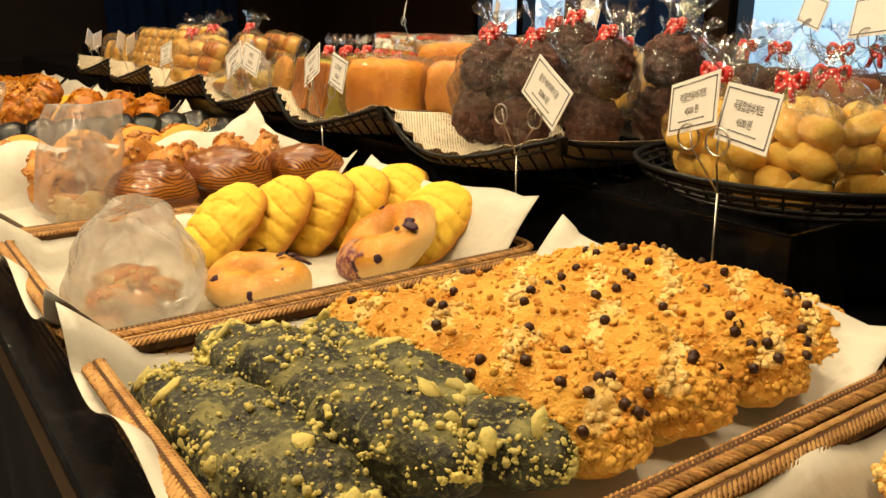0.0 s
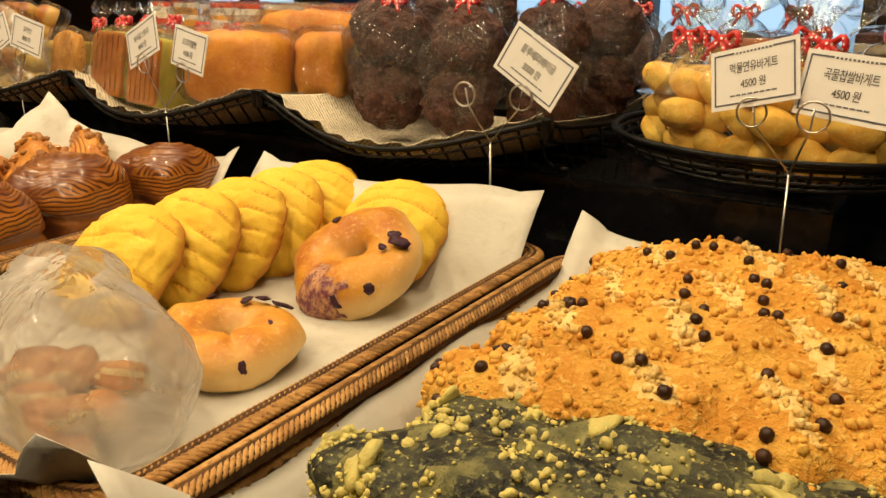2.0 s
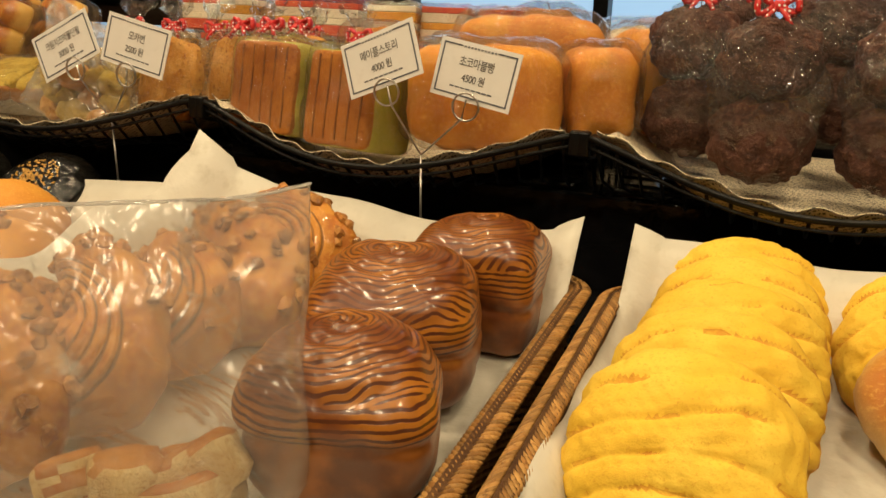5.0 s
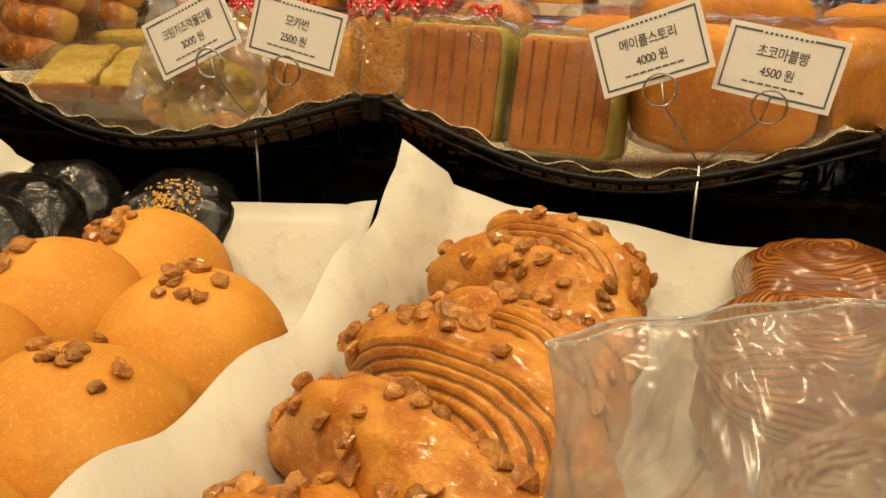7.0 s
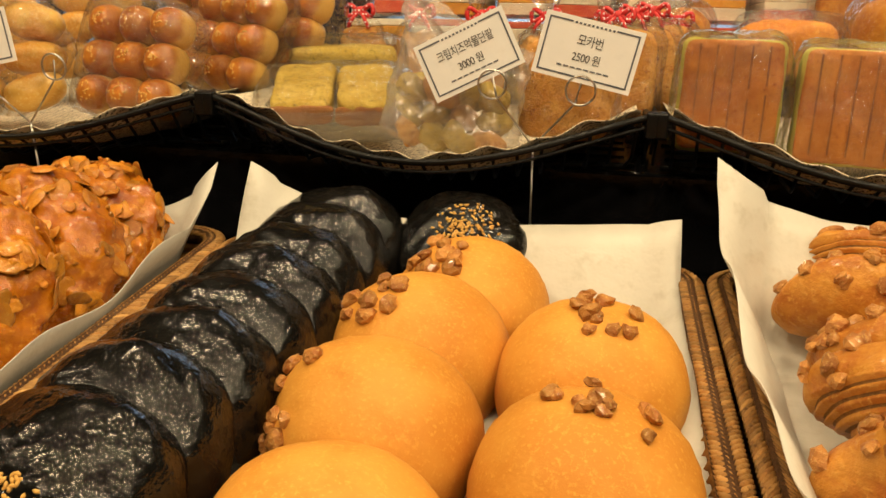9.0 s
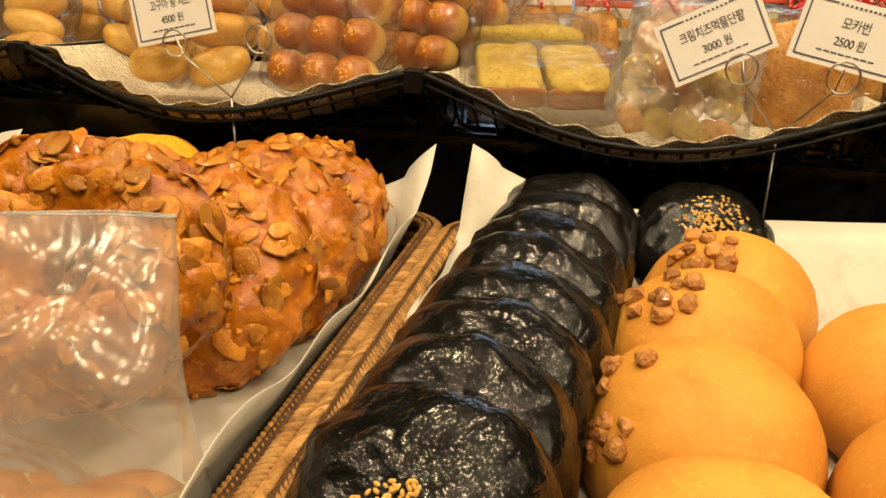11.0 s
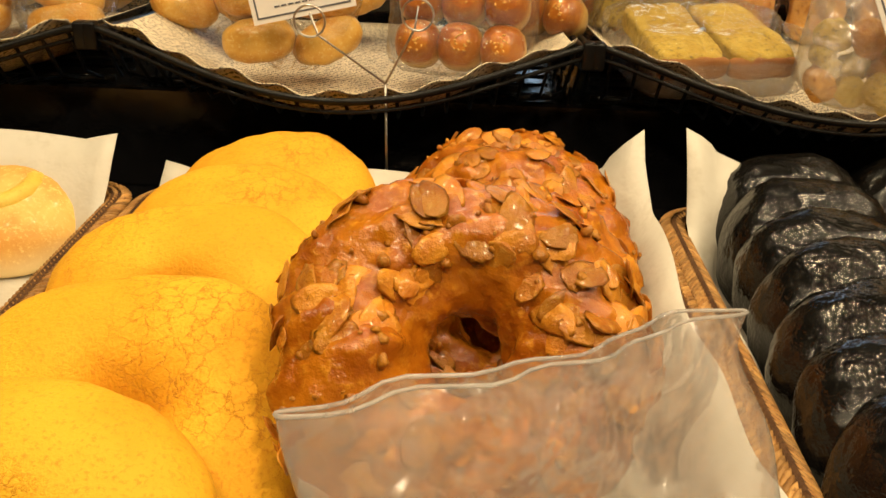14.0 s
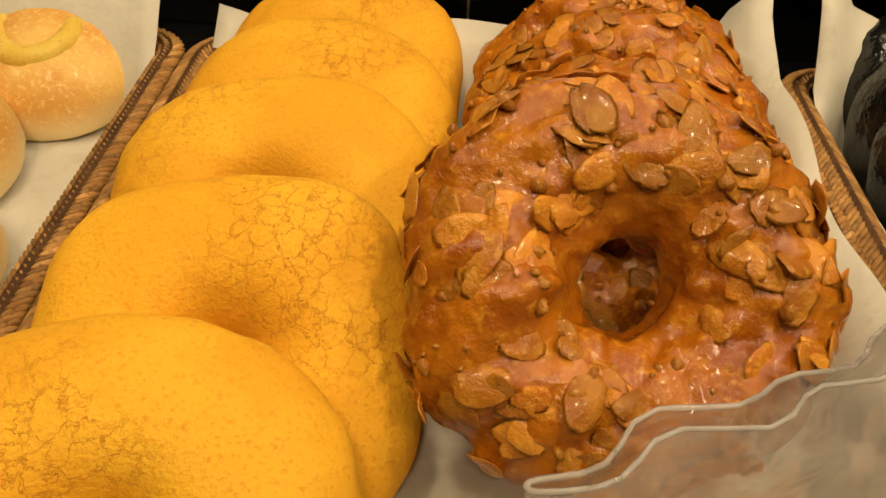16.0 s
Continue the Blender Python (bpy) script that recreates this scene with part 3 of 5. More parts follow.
def paper_liner(cx, seed, back=0.075, left=0.03, right=0.03, front=0.05, peak=0.0, peak_r=0.0, lap_l=0.0, lap_r=0.0):
    """Greaseproof paper pressed into a tray: it stands up at the back and laps at the edges."""
    rng = np.random.RandomState(seed)
    hx = 0.178
    ph = rng.rand(6) * 6.28

    def f(u, v):
        x = (u - 0.5) * 2
        lx = x * (hx + 0.002)
        y = TY0 + 0.004 + (TY1 - TY0 - 0.020 + 0.022 * max(0.0, (v - 0.9) / 0.1)) * v
        z = 0.0
        ex = max(0, (abs(x) - 0.86) / 0.14)
        h = left if x < 0 else right
        z += h * ex ** 1.3 * (1 + 0.10 * math.sin(v * 9 + ph[0]) + 0.07 * math.sin(v * 23 + ph[1]))
        lx -= math.copysign(0.010, x) * math.sin(ex * math.pi) * 0.5
        lx += math.copysign(lap_l if x < 0 else lap_r, x) * max(0.0, ex - 0.35) / 0.65
        eb = max(0, (v - 0.91) / 0.09)
        zb = back * eb ** 1.1 * (1 + 0.08 * math.sin(u * 7 + ph[2])) + eb * (peak * max(0, 1 - u * 5) ** 1.2 + peak_r * max(0, 1 - (1 - u) * 5) ** 1.2)
        z = max(z, zb) + 0.25 * min(z, zb)
        y -= 0.0 if v < 0.9 else 0.016 * eb * (1 - eb) * 2
        ef = max(0, (0.09 - v) / 0.09)
        z += (front * ef ** 1.2) * (1 + 0.25 * math.sin(u * 11 + ph[3]))
        y -= 0.018 * ef * ef
        z += 0.0012 * math.sin(lx * 60 + ph[4] + 2 * math.sin(y * 25)) * math.sin(y * 47 + ph[5]) + 0.0012
        return (lx, y, z)
    P, F = sheet(f, 44, 60)
    ob = build("paper_liner", P, F, M["paper"])
    ob.matrix_world = pose(cx, 0, TOP + 0.0105)
    md = ob.modifiers.new("thickness", "SOLIDIFY")
    md.thickness = 0.0006
    tagged(ob, "white greaseproof paper sheet lining a rattan tray", "baking paper", "paper liners")


# centre x, seed and how the paper stands
PITCH = 0.3955
TRAYS = {"K": -0.05, "A": -0.447, "B": -0.846, "C": -1.247, "E": -1.644, "F": -2.037, "G": -2.432, "H": -2.83, "I": -3.23}
for k, cx in TRAYS.items():
    wicker_tray(cx, k in "ABCEFG")
paper_liner(TRAYS["K"], 1, back=0.085, left=0.04, peak=0.03)
paper_liner(TRAYS["A"], 2, back=0.07, left=0.034, right=0.038, front=0.050, peak=0.01)
paper_liner(TRAYS["B"], 3, back=0.088, left=0.040, right=0.030, peak=-0.01)
paper_liner(TRAYS["C"], 4, back=0.082, lap_l=0.016, left=0.084, right=0.036, peak=0.03)
paper_liner(TRAYS["E"], 5, back=0.07, left=0.040, right=0.032, peak=0.024)
paper_liner(TRAYS["F"], 6, back=0.06, left=0.034, right=0.064, peak_r=0.03, lap_r=0.002)
paper_liner(TRAYS["G"], 7, back=0.078, left=0.03, right=0.034)
paper_liner(TRAYS["H"], 8)
paper_liner(TRAYS["I"], 9)
PZ = TOP + 0.0125


# ---------------------------------------------------------------- breads
def crumbs_on(P, N_pts, seed, mat_sizes, up=0.2):
    """Crumb lumps scattered over surface points P that face up."""
    rng = np.random.RandomState(seed)
    idx = rng.randint(0, len(P), N_pts)
    out = []
    for i in idx:
        s = mat_sizes[0] + (mat_sizes[1] - mat_sizes[0]) * rng.rand() ** 2
        L = lump(rng.randint(1e6), s, s * (0.7 + 0.5 * rng.rand()), s * 0.75)
        out.append(moved(L, Matrix.Translation(P[i] + rng.normal(size=3) * 0.001) @ Euler(rng.rand(3) * 6.28).to_matrix().to_4x4()))
    return join(*out)


def baguette(name, m, length, w, h, seed, mat, label, category, group, lumps=0.004, slashes=0):
    t = thing(name, m, label, category, group)
    D, F = ball(56, 110)
    D = D[:, [2, 1, 0]] * np.array((1, 1, -1))
    P = blocky(D, length / 2, w / 2, h / 2, 2.6)
    P[:, 2] = np.where(P[:, 2] < 0, P[:, 2] * 0.75, P[:, 2])
    n = D
    P = P + n * (lumps * wob(P, 0.03, seed) + lumps * 0.5 * wob(P, 0.011, seed + 1))[:, None]
    if slashes:
        P[:, 2] -= np.where(D[:, 2] > 0, 0.004 * np.clip(np.sin((P[:, 0] + 0.5 * P[:, 1]) / length * 2 * math.pi * slashes) - 0.55, 0, 1) * 2, 0)
    P[:, 2] += h * 0.375
    build("loaf", P, F, mat, t)
    return t, P, D


def chocolate_chip_mesh():
    D, F = ball(8, 5)
    P = blocky(D, 0.0041, 0.0038, 0.0036, 2.8)
    me = bpy.data.meshes.new("chocolate_chip")
    me.from_pydata([tuple(p) for p in P], [], F)
    me.materials.append(M["choc"])
    me.polygons.foreach_set("use_smooth", [True] * len(me.polygons))
    return me


CHIP = chocolate_chip_mesh()


def streusel_loaf(x, y, z, rz, seed, length=0.30, w=0.094, h=0.088):
    t, P, D = baguette("streusel_bread", pose(x, y, z, 0, 0, rz), length, w, h, seed, M["streusel"], "golden crumble loaf with chocolate chips on white paper", "bread", "crumble loaves", 0.0032)
    rng = np.random.RandomState(seed)
    # slanting slashes where the pale filling shows and few crumbs lie
    bare = np.zeros(len(P), bool)
    for k in range(4):
        sx = -length * 0.36 + k * length * 0.24 + rng.rand() * 0.02
        near = (np.abs(P[:, 0] - sx + P[:, 1] * 0.45 + 0.004 * wob(P, 0.02, seed + k)) < 0.0085) & (D[:, 2] > 0.3) & (np.abs(P[:, 1]) < w * 0.34)
        bare |= near
        if near.any():
            build("cream_streak", *crumbs_on(P[near], 70, seed + 50 + k, (0.0010, 0.0034)), M["cheese"], t, "pale cream showing through a slash")["kind"] = "stuff"
    loaf = next(c for c in t.children if c.name.startswith("loaf")).data
    loaf.materials.append(M["cheese"])
    for poly in loaf.polygons:
        if sum(bare[i] for i in poly.vertices) > 2:
            poly.material_index = 1
    up = P[(D[:, 2] > -0.1) & ~bare]
    build("crumble", *crumbs_on(up, 1500, seed + 5, (0.0008, 0.0036)), M["streusel_bit"], t)["kind"] = "stuff"
    cand = np.where(D[:, 2] > 0.25)[0]
    for i in rng.choice(cand, 26, replace=False):
        c = new("chocolate_chip", CHIP)
        c.parent = t
        p = P[i] + D[i] * 0.0018
        c.matrix_local = Matrix.Translation(p) @ Euler(rng.rand(3) * 2).to_matrix().to_4x4()
    return t


def black_stick(x, y, z, rz, seed, length=0.30):
    t, P, D = baguette("charcoal_garlic_baguette", pose(x, y, z, 0, 0, rz), length, 0.074, 0.066, seed, M["black_stick"], "black charcoal baguette with yellow-green crumble topping", "bread", "charcoal baguettes", 0.0028)
    rng = np.random.RandomState(seed)
    g = wob(P, 0.022, seed + 3)
    up = P[(D[:, 2] > 0.0)]
    dense = P[(D[:, 2] > 0.1) & (g > 0.4)]
    build("crumble", *join(crumbs_on(up, 700, seed, (0.0006, 0.0020)), crumbs_on(dense, 380, seed + 1, (0.0008, 0.0034))), M["garlic"], t)["kind"] = "stuff"
    # powdery bands and large soft clumps of topping
    band = np.sin((P[:, 0] - 0.7 * P[:, 1]) * 2 * math.pi / 0.05) + 0.9 * wob(P, 0.018, seed + 8) + 0.5 * wob(P, 0.006, seed + 9)
    dust = (band > 0.55) & (D[:, 2] > 0.1)
    loaf = next(c for c in t.children if c.name.startswith("loaf")).data
    loaf.materials.append(M["garlic_dust"])
    for poly in loaf.polygons:
        if sum(dust[i] for i in poly.vertices) > 2:
            poly.material_index = 1
    cand = np.where(dust & (D[:, 2] > 0.35))[0]
    for i in rng.choice(cand, 9, replace=False):
        a = 0.005 + 0.006 * rng.rand()
        q = Vector(D[i]).to_track_quat("Z", "Y").to_matrix().to_4x4()
        build("topping_clump", *moved(lump(rng.randint(1e6), a, a * 0.7, 0.0032, 0.3), Matrix.Translation(P[i]) @ q @ Matrix.Rotation(rng.rand() * 6.28, 4, "Z")), M["garlic"], t)
    return t


AZ = PZ + 0.002
for i, (y, rz) in enumerate(((0.335, 4), (0.42, 3), (0.503, 5), (0.578, 3))):
    streusel_loaf(-0.448, y, AZ, rz + 4, 20 + i)
black_stick(-0.455, 0.166, AZ, 8, 40, 0.25)
black_stick(-0.456, 0.224, AZ + 0.016, 10, 41, 0.28)
black_stick(-0.440, 0.288, AZ + 0.006, 6, 42, 0.27)


def crumble_slab(x, y, rz, seed):
    t, P, D = baguette("cheese_crumble_bread", pose(x, y, AZ, 0, 0, rz), 0.30, 0.12, 0.07, seed, M["streusel"], "flat golden bread with grated cheese crust", "bread", "cheese breads", 0.003)
    up = P[(D[:, 2] > -0.1)]
    build("grated_cheese", *crumbs_on(up, 420, seed + 5, (0.0014, 0.004)), M["cheese"], t)["kind"] = "stuff"


crumble_slab(-0.055, 0.36, 5, 60)
crumble_slab(-0.06, 0.49, 4, 61)
crumble_slab(-0.055, 0.23, 5, 62)


def leaning(x, y, z, tilt, rz=0, ry=0):
    """A disc standing on its edge, leaning back so that its face looks to the aisle."""
    return pose(x, y, z) @ pose(0, 0, 0, 0, 0, rz) @ pose(0, 0, 0, tilt, ry, 0)


def melon_bread(m, seed, turn):
    t = thing("melon_bread", m, "yellow melon bread with scored sugar crust", "bread", "melon breads")
    D, F = ball(150, 96)
    P = blocky(D, 0.060, 0.060, 0.036, 2.3)
    P[:, 2] = np.where(P[:, 2] < 0, P[:, 2] * 0.35, P[:, 2])
    a = radians(turn)
    u = P[:, 0] * math.cos(a) + P[:, 1] * math.sin(a)
    w = -P[:, 0] * math.sin(a) + P[:, 1] * math.cos(a)
    s = (w + 5.0 * u * u) / 0.0205 + 0.2 * wob(P, 0.05, seed)
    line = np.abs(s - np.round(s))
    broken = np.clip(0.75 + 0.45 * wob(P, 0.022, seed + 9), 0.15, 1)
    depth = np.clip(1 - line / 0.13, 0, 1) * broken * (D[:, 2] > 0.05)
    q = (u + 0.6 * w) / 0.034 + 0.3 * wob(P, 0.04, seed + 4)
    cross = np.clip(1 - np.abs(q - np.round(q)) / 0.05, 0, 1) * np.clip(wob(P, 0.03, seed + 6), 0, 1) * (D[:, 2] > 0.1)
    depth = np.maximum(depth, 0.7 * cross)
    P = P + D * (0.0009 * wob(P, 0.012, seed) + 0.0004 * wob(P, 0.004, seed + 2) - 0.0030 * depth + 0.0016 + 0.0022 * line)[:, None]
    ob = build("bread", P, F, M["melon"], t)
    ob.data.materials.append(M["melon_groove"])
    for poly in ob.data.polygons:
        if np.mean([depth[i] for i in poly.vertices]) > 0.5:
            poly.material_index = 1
    return t


for i, (x, y, tilt) in enumerate(((-0.957, 0.352, 47), (-0.948, 0.415, 54), (-0.942, 0.470, 57), (-0.940, 0.522, 58), (-0.940, 0.580, 52))):
    melon_bread(leaning(x, y, PZ + 0.036 + 0.002 * (i > 0), tilt - 3, -6), 70 + i, 8 + 5 * (i % 3))
melon_bread(leaning(-0.812, 0.556, PZ + 0.038, 44, -8), 76, 20)


def bagel(m, seed, R, r, berries, stain=None):
    t = thing("blueberry_bagel", m, "shiny golden blueberry bagel with purple berry spots", "bagel", "bagels")
    P, F = ring(R, r, 64, 28, 0.82)
    c = np.arctan2(P[:, 1], P[:, 0])
    d = P - np.stack((R * np.cos(c), R * np.sin(c), 0 * c), 1)
    n = d / (np.linalg.norm(d, axis=1)[:, None] + 1e-9)
    wrap = 1 + 0.10 * np.sin(c + 0.8 + seed) + 0.05 * np.sin(2 * c + seed)
    P = P + d * (wrap - 1)[:, None] + n * (0.0022 * wob(P, 0.03, seed) + 0.0009 * wob(P, 0.011, seed + 3) - 0.004 * np.exp(-((c + 1.1) / 0.10) ** 2) * (n[:, 2] > -0.2))[:, None]
    P[:, 2] = np.maximum(P[:, 2], -r * 0.62)
    build("bagel_ring", P, F, M["bagel"], t)
    for k, (a, b, s) in enumerate(berries):
        a, b = radians(a), radians(b)
        q = R + r * 1.0 * math.cos(b)
        L = lump(seed + k, s, s * 0.75, s * 0.22, 0.3)
        build("blueberry", *moved(L, Matrix.Translation((q * math.cos(a), q * math.sin(a), r * 0.82 * math.sin(b))) @ Matrix.Rotation(a, 4, "Z") @ Matrix.Rotation(math.pi / 2 - b, 4, "Y")), M["berry"], t)
    if stain:
        a0, w = stain
        i_keep = (np.abs((c - radians(a0) + math.pi) % (2 * math.pi) - math.pi) < radians(w) * (1 + 0.35 * wob(P, 0.012, seed + 4))) & (P[:, 2] > -r * 0.25) & (np.hypot(P[:, 0], P[:, 1]) > R - 0.4 * r)
        faces = [f for f in F if all(i_keep[i] for i in f)]
        used = sorted({i for f in faces for i in f})
        back = {i: k for k, i in enumerate(used)}
        build("berry_stain", P[used] + n[used] * 0.0006, [tuple(back[i] for i in f) for f in faces], M["berry_stain"], t, "purple berry stain")


bagel(leaning(-0.796, 0.484, PZ + 0.036, 30, -10), 3, 0.0370, 0.0285, ((-75, 45, 0.007), (-55, 60, 0.006), (-30, 35, 0.006), (25, 60, 0.008), (35, 75, 0.006), (12, 85, 0.004), (150, 70, 0.006), (-100, 110, 0.005), (-60, 30, 0.006)), (-80, 24))
bagel(leaning(-0.795, 0.322, PZ + 0.019, 4, 30), 9, 0.035, 0.0235, ((-110, 40, 0.008), (-60, 15, 0.005), (60, 70, 0.006), (40, 60, 0.008), (75, 95, 0.005), (-10, 80, 0.004), (120, 60, 0.006)))


def chunk(x, y, z, s, seed, parent, crust=True):
    """A torn piece of bread with crust on one side."""
    rng = np.random.RandomState(seed)
    D, F = ball(14, 9)
    P = blocky(D, s, s * 0.8, s * 0.6, 5)
    P *= (1 + 0.09 * wob(D, 0.7, seed))[:, None]
    ob = build("bread_piece", *moved((P, F), pose(x, y, z, *(rng.rand(3) * 60 - 30))), M["crumb_in"], parent)
    if crust:
        ob.data.materials.append(M["toast"])
        for poly in ob.data.polygons:
            c = poly.normal
            if c.z > 0.55 + 0.2 * math.sin(seed):
                poly.material_index = 1


def sample_bag(m, w, dep, h, seed, lean_x=0.0, drop=0.0, label="hazy plastic sample bag holding torn bread pieces", pieces=9, size=0.02, pillow=0.0):
    """A thin open-topped bag standing on the paper."""
    t = thing("sample_bag", m, label, "plastic bag", "sample bags")

    def f(u, v):
        a = 2 * math.pi * u
        sq = (abs(math.cos(a)) ** 3 + abs(math.sin(a)) ** 3) ** (-1 / 3)
        belly = math.sin(min(1, v * 4 + 0.25) * math.pi / 2)
        fl = dep * (0.10 + 0.9 * (1 - v) ** 0.8) if not pillow else dep * max(0.08, math.sin(math.pi * (0.12 + 0.84 * v)) ** 0.7)
        x = w / 2 * sq * math.cos(a) * belly * (1 - pillow * 0.35 * v * v)
        y = fl * sq * math.sin(a) * belly
        z = h * v - drop * v * (0.5 - x / w)
        p = np.array([[x, y, z]])
        k = 0.2 + v
        y += k * (0.006 * wob(p, 0.05, seed)[0] + 0.003 * wob(p, 0.018, seed + 1)[0])
        x += 0.003 * wob(p, 0.04, seed + 2)[0]
        return (x + lean_x * v, y, z + 0.003 * wob(p, 0.05, seed + 3)[0] * v)
    build("plastic_film", *sheet(f, 72, 36, True), M["milky" if pillow else "haze"], t)
    if not pillow:
        # whitish tube added along the open edge as its bright rim highlight
        build("bag_edge", *tube([f(i / 72, 1.0) for i in range(72)], 0.0007, 5, True), M["bag_edge"], t, "folded milky bag edge")
    rng = np.random.RandomState(seed)
    for k in range(pieces):
        chunk((rng.rand() - 0.5) * w * 0.62, (rng.rand() - 0.5) * dep * 0.9, 0.012 + size * 0.9 * (k % 3 != 0) * rng.rand() + size * 0.3, size * (0.7 + 0.5 * rng.rand()), seed + k, t)
    return t


sample_bag(pose(-0.785, 0.195, PZ, 0, 0, -22), 0.165, 0.062, 0.118, 100, pillow=0.8, label="milky knotted sample bag with torn blueberry bagel pieces", pieces=12)
sample_bag(pose(-1.201, 0.229, PZ, -8, 0, 24), 0.158, 0.040, 0.184, 101, lean_x=0.0, drop=0.02, label="upright hazy sample bag with pastry pieces inside", size=0.022)
sample_bag(pose(-1.935, 0.174, PZ, -14, 0, 34), 0.166, 0.038, 0.160, 102, drop=-0.018, label="open hazy sample bag with almond bread pieces", size=0.028, pieces=12)


def swirl_pastry(m, seed, a=0.054, h=0.078, square=5.0):
    """A roll baked in a square mould: plain column, swollen layered shoulder, coiled top."""
    t = thing("chocolate_swirl_pastry", m, "glossy laminated chocolate swirl pastry block", "pastry", "swirl pastries")
    D, F = ball(96, 80)
    P = blocky(D, a, a * 0.95, h / 2, square)
    r = np.hypot(P[:, 0], P[:, 1])
    ang = np.arctan2(P[:, 1], P[:, 0])
    lid = np.clip((D[:, 2] - 0.35) / 0.2, 0, 1)
    coil = np.mod(r / 0.0125 - ang / (2 * math.pi) + 0.1 * seed, 1.0)
    P[:, 2] += lid * (0.017 * np.clip(1 - (r / (a * 1.15)) ** 2, 0, 1) + 0.0034 * np.sqrt(np.clip(coil * (1 - coil) * 4, 0, 1)) - 0.002)
    # the shoulder swells over the column and twists
    zz = P[:, 2]
    bulge = np.exp(-((zz - h * 0.26) / 0.014) ** 2) * (0.5 + 0.5 * np.sin(ang * 1.0 + seed))
    crease = np.exp(-((zz - h * 0.06 - 0.006 * np.sin(ang + seed)) / 0.004) ** 2)
    P[:, :2] *= (1 + 0.10 * bulge - 0.05 * crease)[:, None]
    P += D * (0.0014 * wob(P, 0.03, seed) + 0.0005 * wob(P, 0.008, seed))[:, None]
    P[:, 2] += h / 2
    build("pastry", P, F, M["swirl"], t)


for i, (x, y, rz, a, h, sq) in enumerate(((-1.138, 0.318, 16, 0.053, 0.080, 3.4), (-1.158, 0.432, 14, 0.058, 0.086, 3.6), (-1.136, 0.545, 4, 0.050, 0.082, 7.0))):
    swirl_pastry(pose(x, y, PZ, 0, 0, rz), 110 + i, a, h, sq)


def walnut_mesh(seed):
    P, F = lump(seed, 0.0052, 0.0042, 0.0034, 0.35)
    me = bpy.data.meshes.new("walnut_piece")
    me.from_pydata([tuple(p) for p in P], [], F)
    me.materials.append(M["walnut"])
    return me


WALNUTS = [walnut_mesh(s) for s in range(5)]


def put_piece(name, me, parent, p, n, rng, lift=0.0):
    ob = new(name, me)
    ob.parent = parent
    q = Vector(n).to_track_quat("Z", "Y").to_matrix().to_4x4()
    s = 0.75 + 0.6 * rng.rand()
    ob.matrix_local = Matrix.Translation(Vector(p) + Vector(n) * lift) @ q @ Matrix.Rotation(rng.rand() * 6.28, 4, "Z") @ Matrix.Scale(s, 4)
    return ob


def walnut_twist(m, seed, length=0.21, width=1.0):
    """Two cut ropes of layered dough twisted round each other, nuts stuck on the glaze."""
    t = thing("walnut_twist_loaf", m, "golden twisted walnut bread with glazed nut pieces", "bread", "walnut twists")
    rng = np.random.RandomState(seed)
    nu, nv = 90, 96
    for side in (0, 1):
        P, N, groove, nut = [], [], [], []
        for j in range(nu + 1):
            s = j / nu
            th = math.pi * side + 2 * math.pi * s * length / 0.15 + 0.4 * seed
            end = max(0.05, 1 - abs(2 * s - 1) ** 5) ** 0.5
            c = np.array((0.036 * width * math.cos(th), (s - 0.5) * length, 0.043 + 0.017 * math.sin(th)))
            for i in range(nv):
                turn = 2 * math.pi * i / nv
                a = turn + th * 0.8 - 0.5
                d = np.array((math.cos(a), 0.0, math.sin(a)))
                cutz = 0.3 < turn < 1.75
                g = math.sin((turn - 0.3) / 1.45 * 2 * math.pi * 5.5) if cutz else 0.0
                rad = 0.041 * width * end * (1 - (0.06 if cutz else 0)) + 0.0022 * g
                P.append(c + d * rad * np.array((1, 1, 0.82)))
                N.append(d)
                groove.append(cutz and g < -0.1)
                nut.append(not cutz)
        P, N = np.array(P), np.array(N)
        P += N * (0.0036 * wob(P, 0.026, seed + side) * (0.3 + 0.7 * np.array(nut)) + 0.0010 * wob(P, 0.008, seed + 2))[:, None]
        P[:, 2] = np.maximum(P[:, 2], 0.002)
        F = [(j * nv + i, j * nv + (i + 1) % nv, (j + 1) * nv + (i + 1) % nv, (j + 1) * nv + i) for j in range(nu) for i in range(nv)]
        F += [tuple(range(nv))[::-1], tuple(nu * nv + i for i in range(nv))]
        ob = build("dough_rope", P, F, M["twist"], t)
        ob.data.materials.append(M["twist_dark"])
        for poly in ob.data.polygons:
            if len(poly.vertices) == 4 and sum(groove[i] for i in poly.vertices) > 2:
                poly.material_index = 1
        cand = np.where((N[:, 2] > 0.15) & np.array(nut))[0]
        for i in rng.choice(cand, 62, replace=False):
            put_piece("walnut_piece", WALNUTS[rng.randint(5)], t, P[i], N[i], rng, 0.001)


for i, (x, y, rz, z, ln, wd) in enumerate(((-1.322, 0.502, 4, 0.004, 0.19, 0.96), (-1.335, 0.310, -3, 0.008, 0.23, 1.08))):
    walnut_twist(pose(x, y, PZ + z, 3, 0, rz), 120 + i, ln, wd)


def round_bun(name, m, seed, mat, label, group, R=0.061, h=0.062):
    t = thing(name, m, label, "bun", group)
    D, F = ball(56, 36)
    P = blocky(D, R, R, h, 2.15)
    P[:, 2] = np.where(P[:, 2] < 0, P[:, 2] * 0.28, P[:, 2])
    P += D * (0.0012 * wob(P, 0.05, seed) + 0.0003 * wob(P, 0.006, seed))[:, None]
    build("bun", P, F, mat, t)
    return t, P, D


